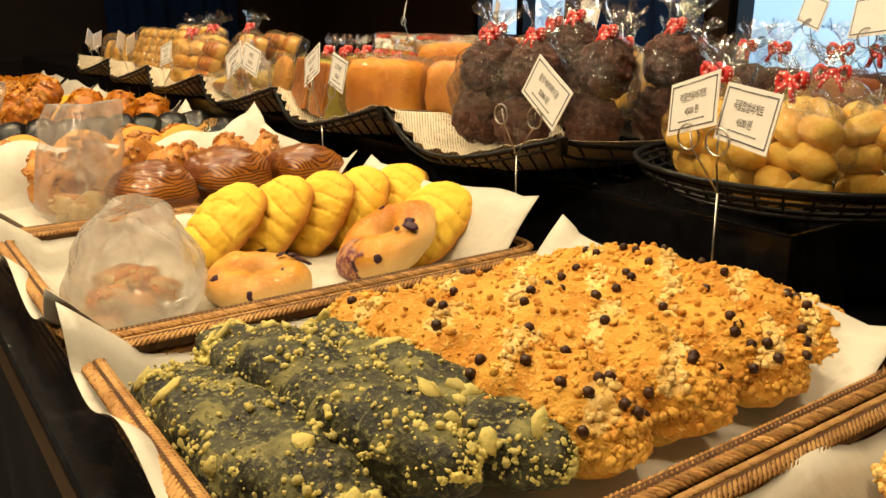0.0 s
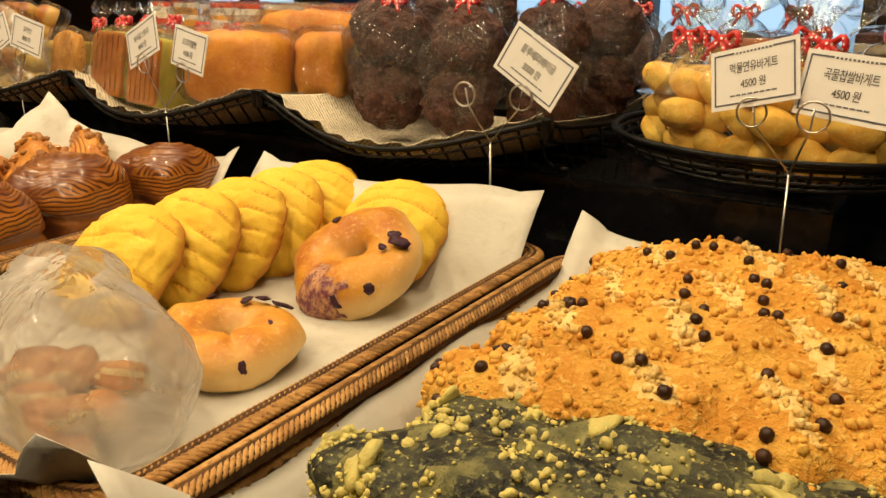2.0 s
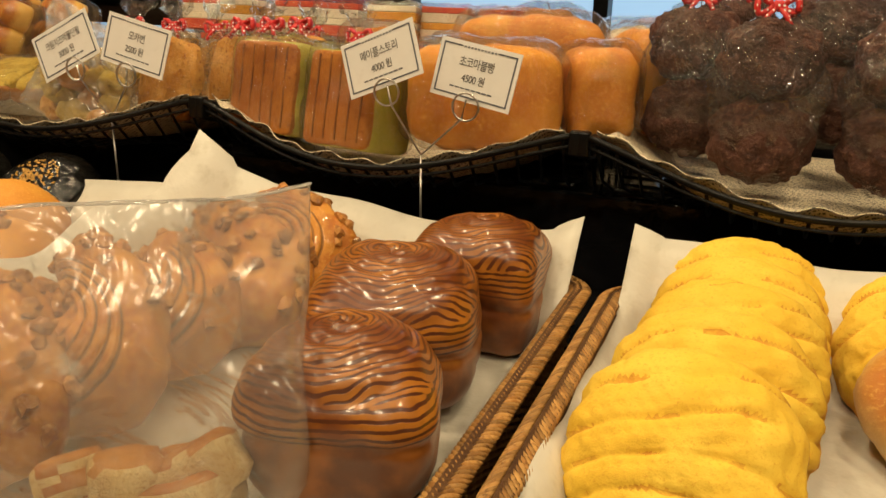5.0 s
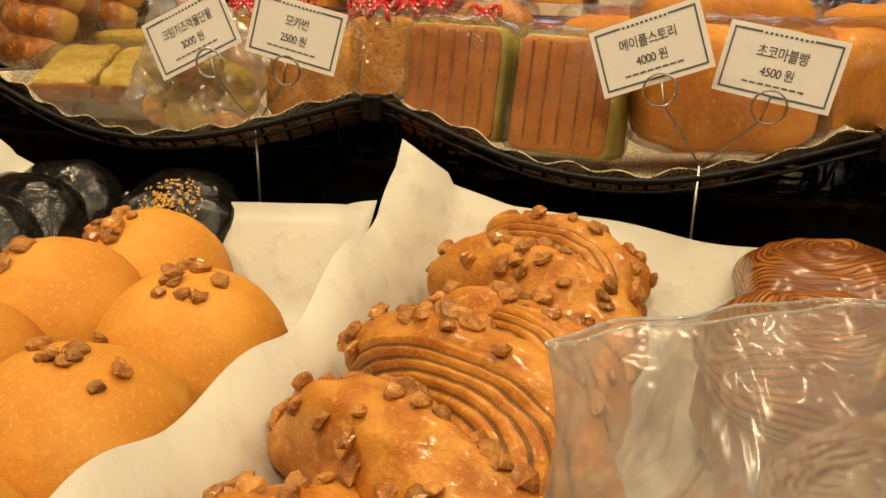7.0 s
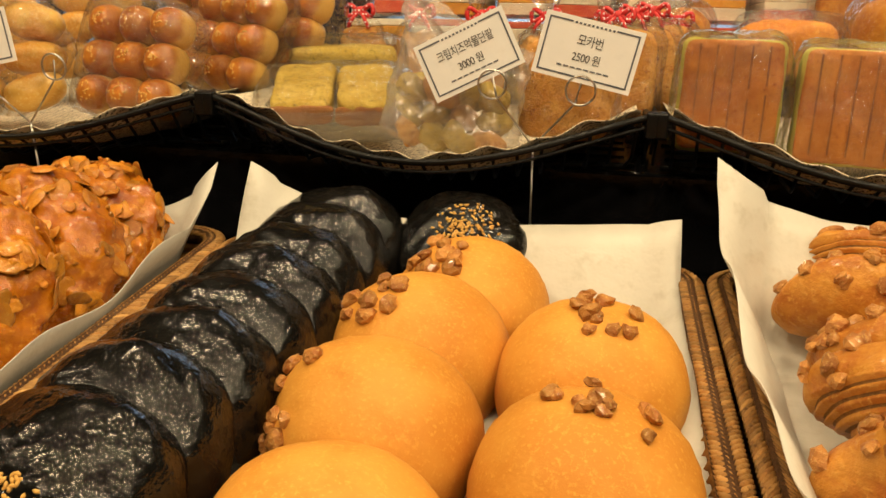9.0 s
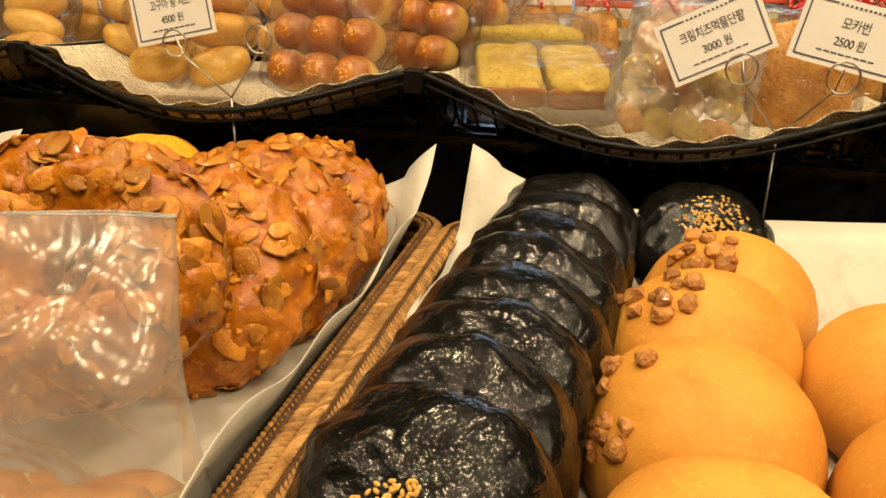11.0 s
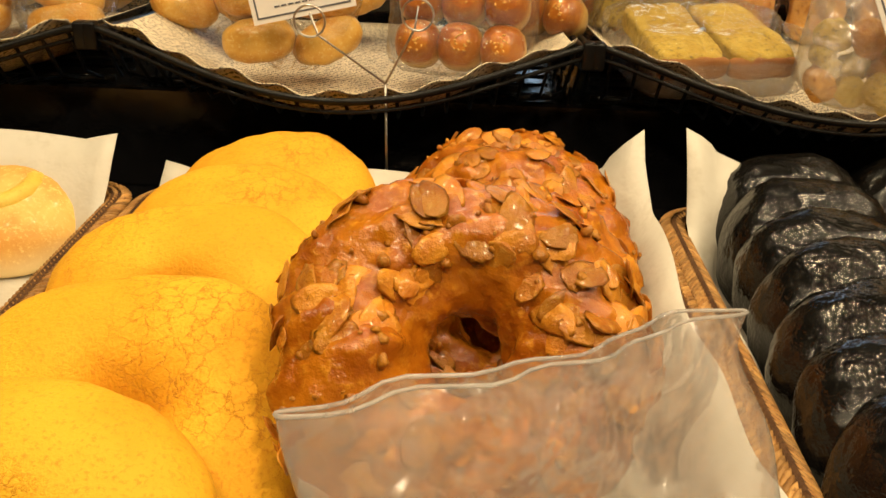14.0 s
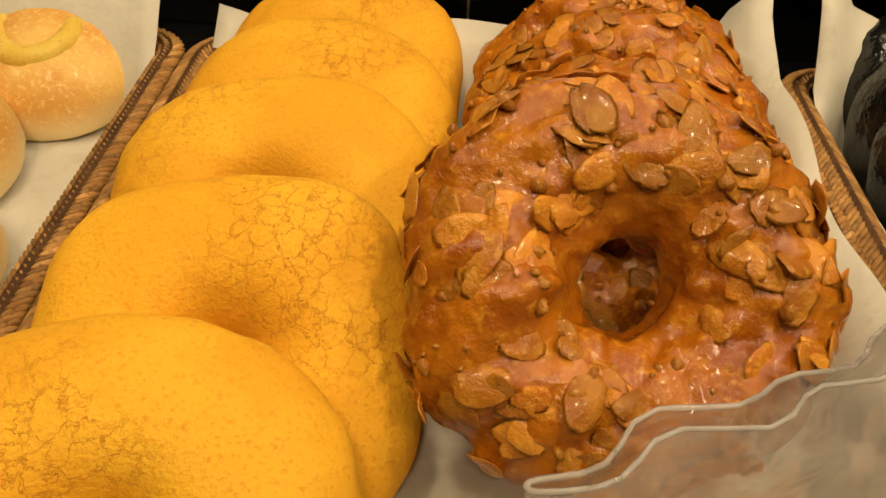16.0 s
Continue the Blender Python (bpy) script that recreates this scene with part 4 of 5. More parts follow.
def walnut_bun(m, seed, spot):
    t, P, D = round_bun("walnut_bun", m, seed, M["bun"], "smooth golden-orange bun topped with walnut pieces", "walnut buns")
    rng = np.random.RandomState(seed)
    s = np.array(spot, float)
    s /= np.linalg.norm(s)
    cand = np.where(D @ s > 0.87)[0]
    for i in rng.choice(cand, 11, replace=False):
        put_piece("walnut_piece", WALNUTS[rng.randint(5)], t, P[i], D[i], rng, 0.0012)


for i, (x, y, z, tilt, ry, spot) in enumerate(((-1.620, 0.520, 0.016, 30, 0, (-0.5, 0.2, 0.8)), (-1.641, 0.440, 0.018, 30, -4, (-0.45, 0.35, 0.8)), (-1.645, 0.342, 0.018, 24, -6, (-0.75, 0.0, 0.6)), (-1.640, 0.235, 0.018, 18, 0, (0.5, -0.5, 0.8)), (-1.526, 0.418, 0.018, 10, 4, (0.0, 0.2, 1)), (-1.527, 0.305, 0.018, 8, 0, (0.0, 0.15, 1)), (-1.530, 0.195, 0.018, 8, 0, (0.2, 0.1, 1)))):
    walnut_bun(leaning(x, y, PZ + z, tilt, 0, ry), 140 + i, spot)


def sesame_mesh():
    D, F = ball(6, 4)
    me = bpy.data.meshes.new("sesame_seed")
    me.from_pydata([tuple(p) for p in blocky(D, 0.0019, 0.0011, 0.0008, 2)], [], F)
    me.materials.append(M["sesame"])
    me.polygons.foreach_set("use_smooth", [True] * len(me.polygons))
    return me


SEED = sesame_mesh()


def seeds_on(t, P, D, s, spread, count, seed, joined=True):
    rng = np.random.RandomState(seed)
    s = np.array(s, float) / np.linalg.norm(s)
    cand = np.where(D @ s > spread)[0]
    DD, FF = ball(6, 4)
    base = blocky(DD, 0.0019, 0.0011, 0.0008, 2)
    out = []
    for _ in range(count):
        i, j = rng.choice(cand, 2)
        p = P[i] + (P[j] - P[i]) * 0.25
        p = P[i] if np.linalg.norm(P[j] - P[i]) > 0.02 else p
        p = p + rng.normal(size=3) * 0.0014 * (1 - np.abs(D[i]))
        q = Vector(D[i]).to_track_quat("Z", "Y").to_matrix().to_4x4()
        out.append(moved((base, FF), Matrix.Translation(p + D[i] * 0.0006) @ q @ Matrix.Rotation(rng.rand() * 6.28, 4, "Z")))
    build("sesame_topping", *join(*out), M["sesame"], t)["kind"] = "stuff"


def charcoal_bun(m, seed, sesame=None):
    t, P, D = round_bun("charcoal_bun", m, seed, M["black_bun"], "shiny black charcoal bun" + (" with a patch of sesame seeds" if sesame else " leaning in a row"), "charcoal buns", 0.060, 0.044)
    ob = t.children[0]
    # torn glossy skin with a slightly raised patch
    me = ob.data
    g = np.clip((D @ np.array((0, 0.15, 0.98)) - 0.35) * 6 + 0.8 * wob(P, 0.02, seed), 0, 1)
    P2 = P + D * (0.0018 * g + 0.0009 * wob(P, 0.006, seed + 2) * g + 0.0012 * wob(P, 0.02, seed + 5))[:, None]
    me.vertices.foreach_set("co", P2.ravel())
    me.update()
    if sesame:
        seeds_on(t, P2, D, sesame, 0.90, 170, seed)


for i in range(8):
    u = i / 7
    charcoal_bun(leaning(-1.768 + 0.026 * u, 0.232 + 0.345 * u, PZ + 0.036, 40 + 6 * math.sin(i * 2.1) + (6 if i else -2), -4), 160 + i, (0.0, -0.35, 0.9) if i == 0 else None)
charcoal_bun(leaning(-1.638, 0.592, PZ + 0.034, 36, 0), 170, (0.1, 0.05, 1.0))


def ring_bun(m, seed):
    """A large yellow ring bun whose hole has nearly closed."""
    t = thing("yellow_ring_bun", m, "large yellow ring bun with finely cracked crust", "bread", "ring buns")
    D, F = ball(80, 56)
    P = blocky(D, 0.081, 0.081, 0.034, 2.5)
    r = np.hypot(P[:, 0], P[:, 1])
    dip = np.exp(-(r / 0.021) ** 2) * 0.028 + np.exp(-(r / 0.006) ** 2) * 0.02
    P[:, 2] -= np.where(D[:, 2] > 0, dip, 0)
    P[:, 2] = np.where(D[:, 2] < 0, P[:, 2] * 0.6, P[:, 2])
    P += D * (0.0022 * wob(P, 0.06, seed) + 0.0006 * wob(P, 0.012, seed))[:, None]
    build("bread", P, F, M["donut"], t)


for i, (x, y, z, tilt) in enumerate(((-2.130, 0.552, 0.031, 30), (-2.132, 0.472, 0.037, 33), (-2.138, 0.388, 0.044, 36), (-2.138, 0.300, 0.046, 35), (-2.155, 0.212, 0.046, 31))):
    ring_bun(leaning(x, y, PZ + z, tilt, -4 + 3 * i), 180 + i)


def almond_mesh(seed):
    rng = np.random.RandomState(seed)
    D, F = ball(14, 6)
    P = blocky(D, 0.0092, 0.0058, 0.0006, 2.2)
    P[:, 1] *= 1 - 26 * P[:, 0]
    P[:, :2] *= (1 + 0.10 * wob(D, 0.5, seed + 30))[:, None]
    P[:, 2] += 5 * (rng.rand() - 0.75) * P[:, 0] ** 2 - 9 * P[:, 1] ** 2 + 0.0006 * wob(P, 0.006, seed + 40)
    me = bpy.data.meshes.new("almond_flake")
    me.from_pydata([tuple(p) for p in P], [], F)
    me.materials.append(M["almond"])
    me.polygons.foreach_set("use_smooth", [True] * len(me.polygons))
    return me


FLAKES = [almond_mesh(s) for s in range(6)]


def almond_ring(m, seed, flakes):
    t = thing("almond_ring_bread", m, "caramel-glazed ring bread covered with almond flakes", "bread", "almond rings")
    R, r = 0.0500, 0.0325
    P, F = ring(R, r, 140, 64, 1.0)
    c = np.arctan2(P[:, 1], P[:, 0])
    d = P - np.stack((R * np.cos(c), R * np.sin(c), 0 * c), 1)
    n = d / np.linalg.norm(d, axis=1)[:, None]
    P = P + n * (0.0030 * wob(P, 0.03, seed) + 0.0022 * wob(P, 0.011, seed + 1) + 0.0008 * wob(P, 0.005, seed + 2))[:, None]
    build("bread", P, F, M["glaze"], t)
    rng = np.random.RandomState(seed)
    cand = np.where((n[:, 2] > -0.35) & ((np.hypot(P[:, 0], P[:, 1]) > R * 0.62)))[0]
    for i in rng.choice(cand, flakes, replace=False):
        tip = n[i] + rng.normal(size=3) * 0.22
        ob = put_piece("almond_flake", FLAKES[rng.randint(6)], t, P[i], tip / np.linalg.norm(tip), rng, 0.0005)
        if rng.rand() < 0.45:
            ob.matrix_local = ob.matrix_local @ Matrix.Scale(0.6, 4)
    build("nut_crumb", *crumbs_on(P[cand], 130 if flakes > 100 else 30, seed + 3, (0.0012, 0.0034)), M["almond"], t)["kind"] = "stuff"


for i, (x, y, z, tilt, rz) in enumerate(((-1.986, 0.310, 0.094, 43, 6), (-1.968, 0.395, 0.058, 48, -6), (-1.962, 0.465, 0.050, 48, -8), (-1.962, 0.532, 0.042, 44, -8))):
    almond_ring(leaning(x, y, PZ + z, tilt, rz), 200 + i, (270, 190, 180, 200)[i])


def cream_bun(m, seed):
    t, P, D = round_bun("custard_bun", m, seed, M["cream_bun"], "pale glossy bun with a yellow custard swirl", "custard buns", 0.062, 0.046)
    pts = []
    for k in range(40):
        a = k / 39
        x, y = 0.030 * math.cos(a * 4.4 + 2.2) * (1 - 0.35 * a), 0.034 * math.sin(a * 4.4 + 2.2) * (1 - 0.35 * a)
        q = max(0, 1 - (math.hypot(x, y) / 0.062) ** 2.15) ** (1 / 2.15)
        pts.append((x, y, 0.046 * q - 0.0062))
    build("custard_swirl", *tube(pts, 0.0092, 10), M["custard"], t)


for i, (x, y) in enumerate(((-2.328, 0.572), (-2.375, 0.468), (-2.345, 0.375), (-2.47, 0.55), (-2.49, 0.44), (-2.47, 0.33))):
    cream_bun(pose(x, y, PZ + 0.013, 8, 0, 20 * i), 220 + i)
# far trays with mixed rolls
for k, cx in (("H", -2.83), ("I", -3.23)):
    for i in range(8):
        if k == "H":
            walnut_bun(leaning(cx - 0.10 + 0.07 * (i % 4) + 0.01, 0.27 + 0.15 * (i // 4), PZ + 0.02, 12), 240 + i, (0, 0, 1))
        else:
            almond_ring(pose(cx - 0.09 + 0.18 * (i % 2), 0.19 + 0.11 * (i // 2), PZ + 0.034, 6, 0, 0), 250 + i, 26)


# ---------------------------------------------------------------- wire baskets
def rim_curve(x0, x1, s):
    w = math.sin(math.pi * s)
    k = w ** 1.15
    return (x0 + (x1 - x0) * s, 0.655 - 0.040 * k, 1.058 - 0.040 * k)


def wave_basket(x0, x1):
    t = thing("wire_basket", Matrix.Identity(4), "black wire basket with a dipping front, lined with newsprint paper", "basket", "wire baskets on the riser")
    front = [rim_curve(x0 + 0.004, x1 - 0.004, k / 40) for k in range(41)]
    build("front_rim", *join(tube(front, 0.0030, 8), tube([(x, y + 0.002, z - 0.009) for x, y, z in front], 0.0018, 6)), M["wire_black"], t)
    base = [(x0 + 0.012 + (x1 - x0 - 0.024) * k / 40, 0.725 - 0.012 * math.sin(math.pi * k / 40), 0.9965) for k in range(41)]
    build("base_wire", *join(tube(base, 0.003, 6), *[tube([(x0 + 0.02, 0.73 + 0.06 * j, 0.996), (x1 - 0.02, 0.73 + 0.06 * j, 0.996)], 0.002, 5) for j in range(4)]), M["wire_black"], t)
    for k in range(1, 40, 2):
        build("upright", *tube([front[k], ((front[k][0] + base[k][0]) / 2, front[k][1] + 0.03, (front[k][2] + base[k][2]) / 2 - 0.012), base[k]], 0.0016, 5), M["wire_black"], t)
    for sx in (x0 + 0.004, x1 - 0.004):
        side = [(sx, 0.655 + 0.31 * k / 12, 1.058 - 0.034 * (k / 12) ** 0.6) for k in range(13)]
        low = [(sx, 0.70 + 0.25 * k / 12, 1.0) for k in range(13)]
        build("side_rim", *join(tube(side, 0.0032, 8), *[tube([side[k], low[k]], 0.0016, 5) for k in range(1, 12, 2)], tube([(x, y, z - 0.016) for x, y, z in side[:6]], 0.002, 5)), M["wire_black"], t)
    for cx in (x0 + 0.004, x1 - 0.004):
        build("corner_joint", *box(cx - 0.005, cx + 0.005, 0.650, 0.662, 1.040, 1.062, 0.002), M["wire_black"], t)
    ph = x0 * 37

    def f(u, v):
        x, y, z = rim_curve(x0 + 0.01, x1 - 0.01, 0.01 + 0.98 * u)
        wav = 0.0028 * math.sin(u * 60 + ph) + 0.002 * math.sin(u * 25 + 2 * ph)
        if v < 0.25:
            q = v / 0.25
            return (x, y + 0.004 + 0.004 * q + wav, z + 0.006 - 0.004 * q + 0.6 * wav)
        q = (v - 0.25) / 0.75
        return (x, y + 0.008 + (0.96 - y) * q, max(1.002, z + 0.002 - 0.10 * q ** 0.6 * (0.25 + 0.75 * math.sin(math.pi * u)) + 0.05 * max(0, q - 0.6)))
    P, F = sheet(f, 80, 14)
    P[:, 2] = np.maximum(P[:, 2], 1.0)
    ln = build("newsprint_liner", P, F, M["news"], t, "cream newsprint paper with small print")
    md = ln.modifiers.new("thickness", "SOLIDIFY")
    md.thickness = 0.0006


BX = [-3.09, -2.688, -2.290, -1.890, -1.487, -1.088, -0.690]
for a, b in zip(BX[:-1], BX[1:]):
    wave_basket(a, b)


def round_basket(cx, cy, R):
    t = thing("round_wire_basket", pose(cx, cy, 1.008), "round black wire basket holding bagged bread", "basket")
    for k, (r, z) in enumerate(((R, 0.034), (R * 0.98, 0.028), (R * 0.95, 0.021), (R * 0.90, 0.013), (R * 0.80, 0.004))):
        build("hoop", *tube([(r * math.cos(a), r * 0.9 * math.sin(a), z) for a in np.arange(72) * 2 * math.pi / 72], 0.0035 if k == 0 else 0.0022, 6, True), M["wire_black"], t)
    for k in range(40):
        a = 2 * math.pi * k / 40
        build("spoke", *tube([(R * math.cos(a), 0.9 * R * math.sin(a), 0.034), (R * 0.93 * math.cos(a), 0.9 * R * 0.93 * math.sin(a), 0.016), (R * 0.7 * math.cos(a), 0.9 * R * 0.7 * math.sin(a), 0.003), (R * 0.1 * math.cos(a), 0.9 * R * 0.1 * math.sin(a), 0.003)], 0.0015, 5), M["wire_black"], t)


round_basket(-0.505, 0.82, 0.175)
tagged(build("basket_plinth", *moved(tube([(0, 0, 0), (0, 0, 0.0155)], 0.085, 40), pose(-0.53, 0.83, 0.9925)), M["lacquer"], smooth=False), "low round black lacquered plinth under a wire basket", "plinth")


# ---------------------------------------------------------------- wrapped goods
def bow(parent, x, y, z, s=1.0, rz=0):
    out = []
    for side in (-1, 1):
        lp = [(side * (0.004 + 0.013 * math.sin(math.pi * k / 10)) , 0.0, 0.007 * math.sin(2 * math.pi * k / 10)) for k in range(11)]
        out.append(moved(tube(lp, 0.0030, 5), Matrix.Diagonal((1, 1.8, 1, 1))))
        tail = [(0, 0, 0), (side * 0.008, -0.004, -0.010), (side * 0.013, -0.005, -0.020)]
        out.append(moved(tube(tail, 0.0024, 5), Matrix.Diagonal((1, 1.6, 1, 1))))
    out.append((lump(3, 0.0055, 0.005, 0.005, 0.1)))
    build("ribbon_bow", *moved(join(*out), pose(x, y, z, 0, 0, rz) @ Matrix.Scale(s, 4)), M["ribbon"], parent, "red ribbon with white dots")


def gift_bag(m, w, d, h, seed, label, category="wrapped bread", group="", neck=True, mat="clear"):
    """A clear bag gathered at a neck and tied; the goods go inside."""
    t = thing("wrapped_bread", m, label, category, group)

    def f(u, v):
        a = 2 * math.pi * u
        sq = (abs(math.cos(a)) ** 4 + abs(math.sin(a)) ** 4) ** (-1 / 4)
        if v < 0.72:
            q = v / 0.72
            k = (math.sin(math.pi * min(1, 0.16 + q * 1.4) / 2) if q < 0.6 else 1.0) * (1 - 0.55 * max(0, (q - 0.62) / 0.38) ** 1.6)
            z = h * q
        elif v < 0.80:
            k, z = 0.45 - 0.30 * (v - 0.72) / 0.08, h + h * 0.10 * (v - 0.72) / 0.08
        else:
            q = (v - 0.80) / 0.20
            k, z = 0.15 + 0.5 * q, h * 1.10 + 0.035 * q
        x, y = w / 2 * sq * math.cos(a) * k, d / 2 * sq * math.sin(a) * k
        p = np.array([[x, y, z]])
        e = 1.0 if v < 0.72 else 2.0
        fl = math.sin(9 * a + seed) * (0.0 if v < 0.6 else 0.12 * k)
        x, y = x * (1 + fl), y * (1 + fl)
        g = e * (0.0025 * wob(p, 0.022, seed)[0] + 0.0012 * wob(p, 0.009, seed + 1)[0])
        return (x + g * math.cos(a), y + g * math.sin(a), max(0, z + (0.006 * math.sin(5 * a + seed) if v > 0.95 else 0)))
    if neck:
        build("clear_film", *sheet(f, 48, 40, True), M[mat], t)
        bow(t, 0, -0.008, h * 1.09, 1.0, seed * 37 % 40 - 20)
    return t


def wrapped(m, w, d, h, seed, label, p=7, mat="clear", group="", category="wrapped bread"):
    """Goods shrunk into a close clear wrapper with a crimped end."""
    t = thing("wrapped_bread", m, label, category, group)
    D, F = ball(48, 32)
    P = blocky(D, w / 2 + 0.0045, d / 2 + 0.0055, h / 2 + 0.0045, p)
    P += D * (0.0016 * wob(P, 0.02, seed) + 0.0008 * wob(P, 0.008, seed + 1))[:, None]
    P[:, 2] = np.maximum(P[:, 2] + h / 2 + 0.001, 0)
    build("clear_film", P, F, M[mat], t)
    return t


def add_block(t, name, mat, w, d, h, seed, z=0.0, x=0.0, y=0.0, p=6.0, lumps=0.001, label="", rot=(0, 0, 0)):
    D, F = ball(36, 26)
    P = blocky(D, w / 2, d / 2, h / 2, p)
    P += D * (lumps * wob(P, 0.02, seed) + 0.4 * lumps * wob(P, 0.007, seed))[:, None]
    return build(name, *moved((P, F), pose(x, y, z + h / 2, *rot)), mat, t, label)


# dark chocolate bagels, two to a bag
for i, (x, y, z, rz) in enumerate(((-1.010, 0.790, 1.022, 10), (-0.942, 0.722, 1.016, 6), (-0.838, 0.712, 1.018, -6), (-0.762, 0.762, 1.022, -14), (-0.885, 0.830, 1.040, 0), (-0.735, 0.86, 1.03, -10), (-0.98, 0.88, 1.03, 10))):
    t = gift_bag(pose(x, y, z, -12, 0, rz), 0.100, 0.078, 0.142, 300 + i, "clear tied bag with two dark chocolate bagels", group="chocolate bagel bags")
    for k in range(2):
        D, F = ball(64, 44)
        P = blocky(D, 0.043, 0.030, 0.036, 2.3)
        P += D * (0.0022 * wob(P, 0.013, 310 + 3 * i + k) + 0.0016 * wob(P, 0.006, i + k) + 0.0008 * wob(P, 0.003, i))[:, None]
        build("chocolate_bagel", *moved((P, F), pose(0, 0.0, 0.040 + 0.070 * k, 0, 0, 0)), M["muffin"], t)

# bagged baguette chunks in the round basket
for i, (x, y, z, w) in enumerate(((-0.610, 0.800, 1.014, 0.085), (-0.560, 0.745, 1.014, 0.11), (-0.465, 0.730, 1.014, 0.125), (-0.385, 0.790, 1.014, 0.11), (-0.50, 0.86, 1.014, 0.12), (-0.42, 0.90, 1.014, 0.11))):
    t = gift_bag(pose(x, y, z, -6, 0, -8 + 5 * i), w, 0.075, 0.112, 330 + i, "clear tied bag of yellow baguette chunks", group="baguette chunk bags")
    rng = np.random.RandomState(330 + i)
    for k in range(9):
        add_block(t, "baguette_chunk", M["yellow_chunk"], 0.046, 0.034, 0.030, 340 + 9 * i + k, z=0.006 + 0.028 * (k // 3), x=(k % 3 - 1) * w * 0.27, y=(rng.rand() - 0.5) * 0.02, p=2.6, rot=tuple(rng.rand(3) * 70 - 35))

# castella halves with green crumb, standing cut side out
for i, (x, y, rz) in enumerate(((-1.425, 0.712, -6), (-1.328, 0.700, -10))):
    t = wrapped(pose(x, y, 1.018 - 0.004 * i, -12, 0, rz), 0.088, 0.075, 0.098, 360 + i, "plastic-wrapped castella loaf with brown top and green crumb", group="castella loaves")
    add_block(t, "crumb", M["green_crumb"], 0.086, 0.072, 0.096, 361 + i, p=14, lumps=0.0006)
    top = add_block(t, "brown_crust", M["castella"], 0.080, 0.010, 0.092, 363 + i, y=-0.034, z=0.002, p=14, lumps=0.0005)
    for k in range(5):
        build("grid_mark", *box(-0.028 + 0.014 * k - 0.0008, -0.028 + 0.014 * k + 0.0008, -0.0398, -0.038, 0.008, 0.09), M["pound_crust"], t, smooth=False)
# large marbled loaf and two more behind it
for i, (x, y, w, d, h, rz) in enumerate(((-1.203, 0.735, 0.155, 0.095, 0.104, 16), (-1.105, 0.800, 0.075, 0.10, 0.098, 24), (-1.060, 0.870, 0.08, 0.12, 0.112, 30), (-1.20, 0.88, 0.17, 0.09, 0.115, 12))):
    t = wrapped(pose(x, y, 1.022 + 0.004 * i, -6, 0, rz), w, d, h, 370 + i, "plastic-wrapped golden orange loaf of bread", p=5, group="orange loaves")
    add_block(t, "loaf", M["orange_loaf"], w - 0.004, d - 0.004, h - 0.003, 375 + i, p=4.5, lumps=0.0016)
# speckled pound cake slices in a clear tray
t = wrapped(pose(-1.788, 0.728, 1.022, 4, 0, 14), 0.140, 0.120, 0.046, 380, "clear tray of speckled yellow pound cake slices", group="")
add_block(t, "plastic_tray", M["tray_clear"], 0.134, 0.112, 0.030, 381, p=9, z=-0.004)
for k in range(2):
    add_block(t, "cake_slice", M["pound"], 0.058, 0.100, 0.022, 382 + k, x=-0.031 + 0.062 * k, z=0.020, p=7, rot=(10, 0, 4 * k))
    add_block(t, "slice_crust", M["pound_crust"], 0.060, 0.010, 0.018, 386 + k, x=-0.031 + 0.062 * k, y=-0.046, z=0.012, p=5)
t = wrapped(pose(-1.825, 0.87, 1.035, -4, 0, 14), 0.135, 0.10, 0.05, 388, "clear pack of speckled yellow cake", group="")
add_block(t, "cake", M["pound"], 0.12, 0.09, 0.044, 389, p=6)
# bag of bread crumble bites behind the price card
t = thing("snack_bag", pose(-1.668, 0.668, 1.012, -14, 8, 4), "crumpled clear bag of golden bread bites", "plastic bag")


def snack(u, v):
    a = 2 * math.pi * u
    sq = (abs(math.cos(a)) ** 3 + abs(math.sin(a)) ** 3) ** (-1 / 3)
    fl = 0.030 * (1 - v) ** 0.7 + 0.004
    x, y, z = 0.060 * sq * math.cos(a) * min(1, 0.55 + v * 3), fl * sq * math.sin(a) * min(1, 0.4 + v * 4), 0.120 * v
    p = np.array([[x, y, z]])
    g = 0.005 * wob(p, 0.028, 391)[0] + 0.003 * wob(p, 0.011, 392)[0]
    return (x + 0.6 * g, y + g, z + 0.5 * g - 0.02 * v * x / 0.06)


build("clear_film", *sheet(snack, 60, 34, True), M["haze"], t)
for k in range(12):
    rng = np.random.RandomState(400 + k)
    add_block(t, "bread_bite", M["pound"] if k % 3 else M["mocha"], 0.03, 0.026, 0.022, 400 + k, x=(k % 4 - 1.5) * 0.024, y=(rng.rand() - 0.5) * 0.02, z=0.004 + 0.02 * (k // 4), p=3, lumps=0.003, rot=tuple(rng.rand(3) * 60))
# flat mocha breads standing on edge
for i in range(4):
    x, y = (-1.567, 0.700) if i == 0 else (-1.545 + 0.018 * i, 0.742 + 0.034 * i)
    t = wrapped(pose(x, y, 1.024, -14, 0, -8), 0.086, 0.022, 0.092, 420 + i, "plastic-wrapped flat golden coffee bread", p=7, group="coffee breads")
    add_block(t, "bread", M["mocha"], 0.084, 0.018, 0.090, 425 + i, p=5, lumps=0.0016)
    if i > 0:
        bow(t, 0.0, -0.006, 0.104, 0.9)
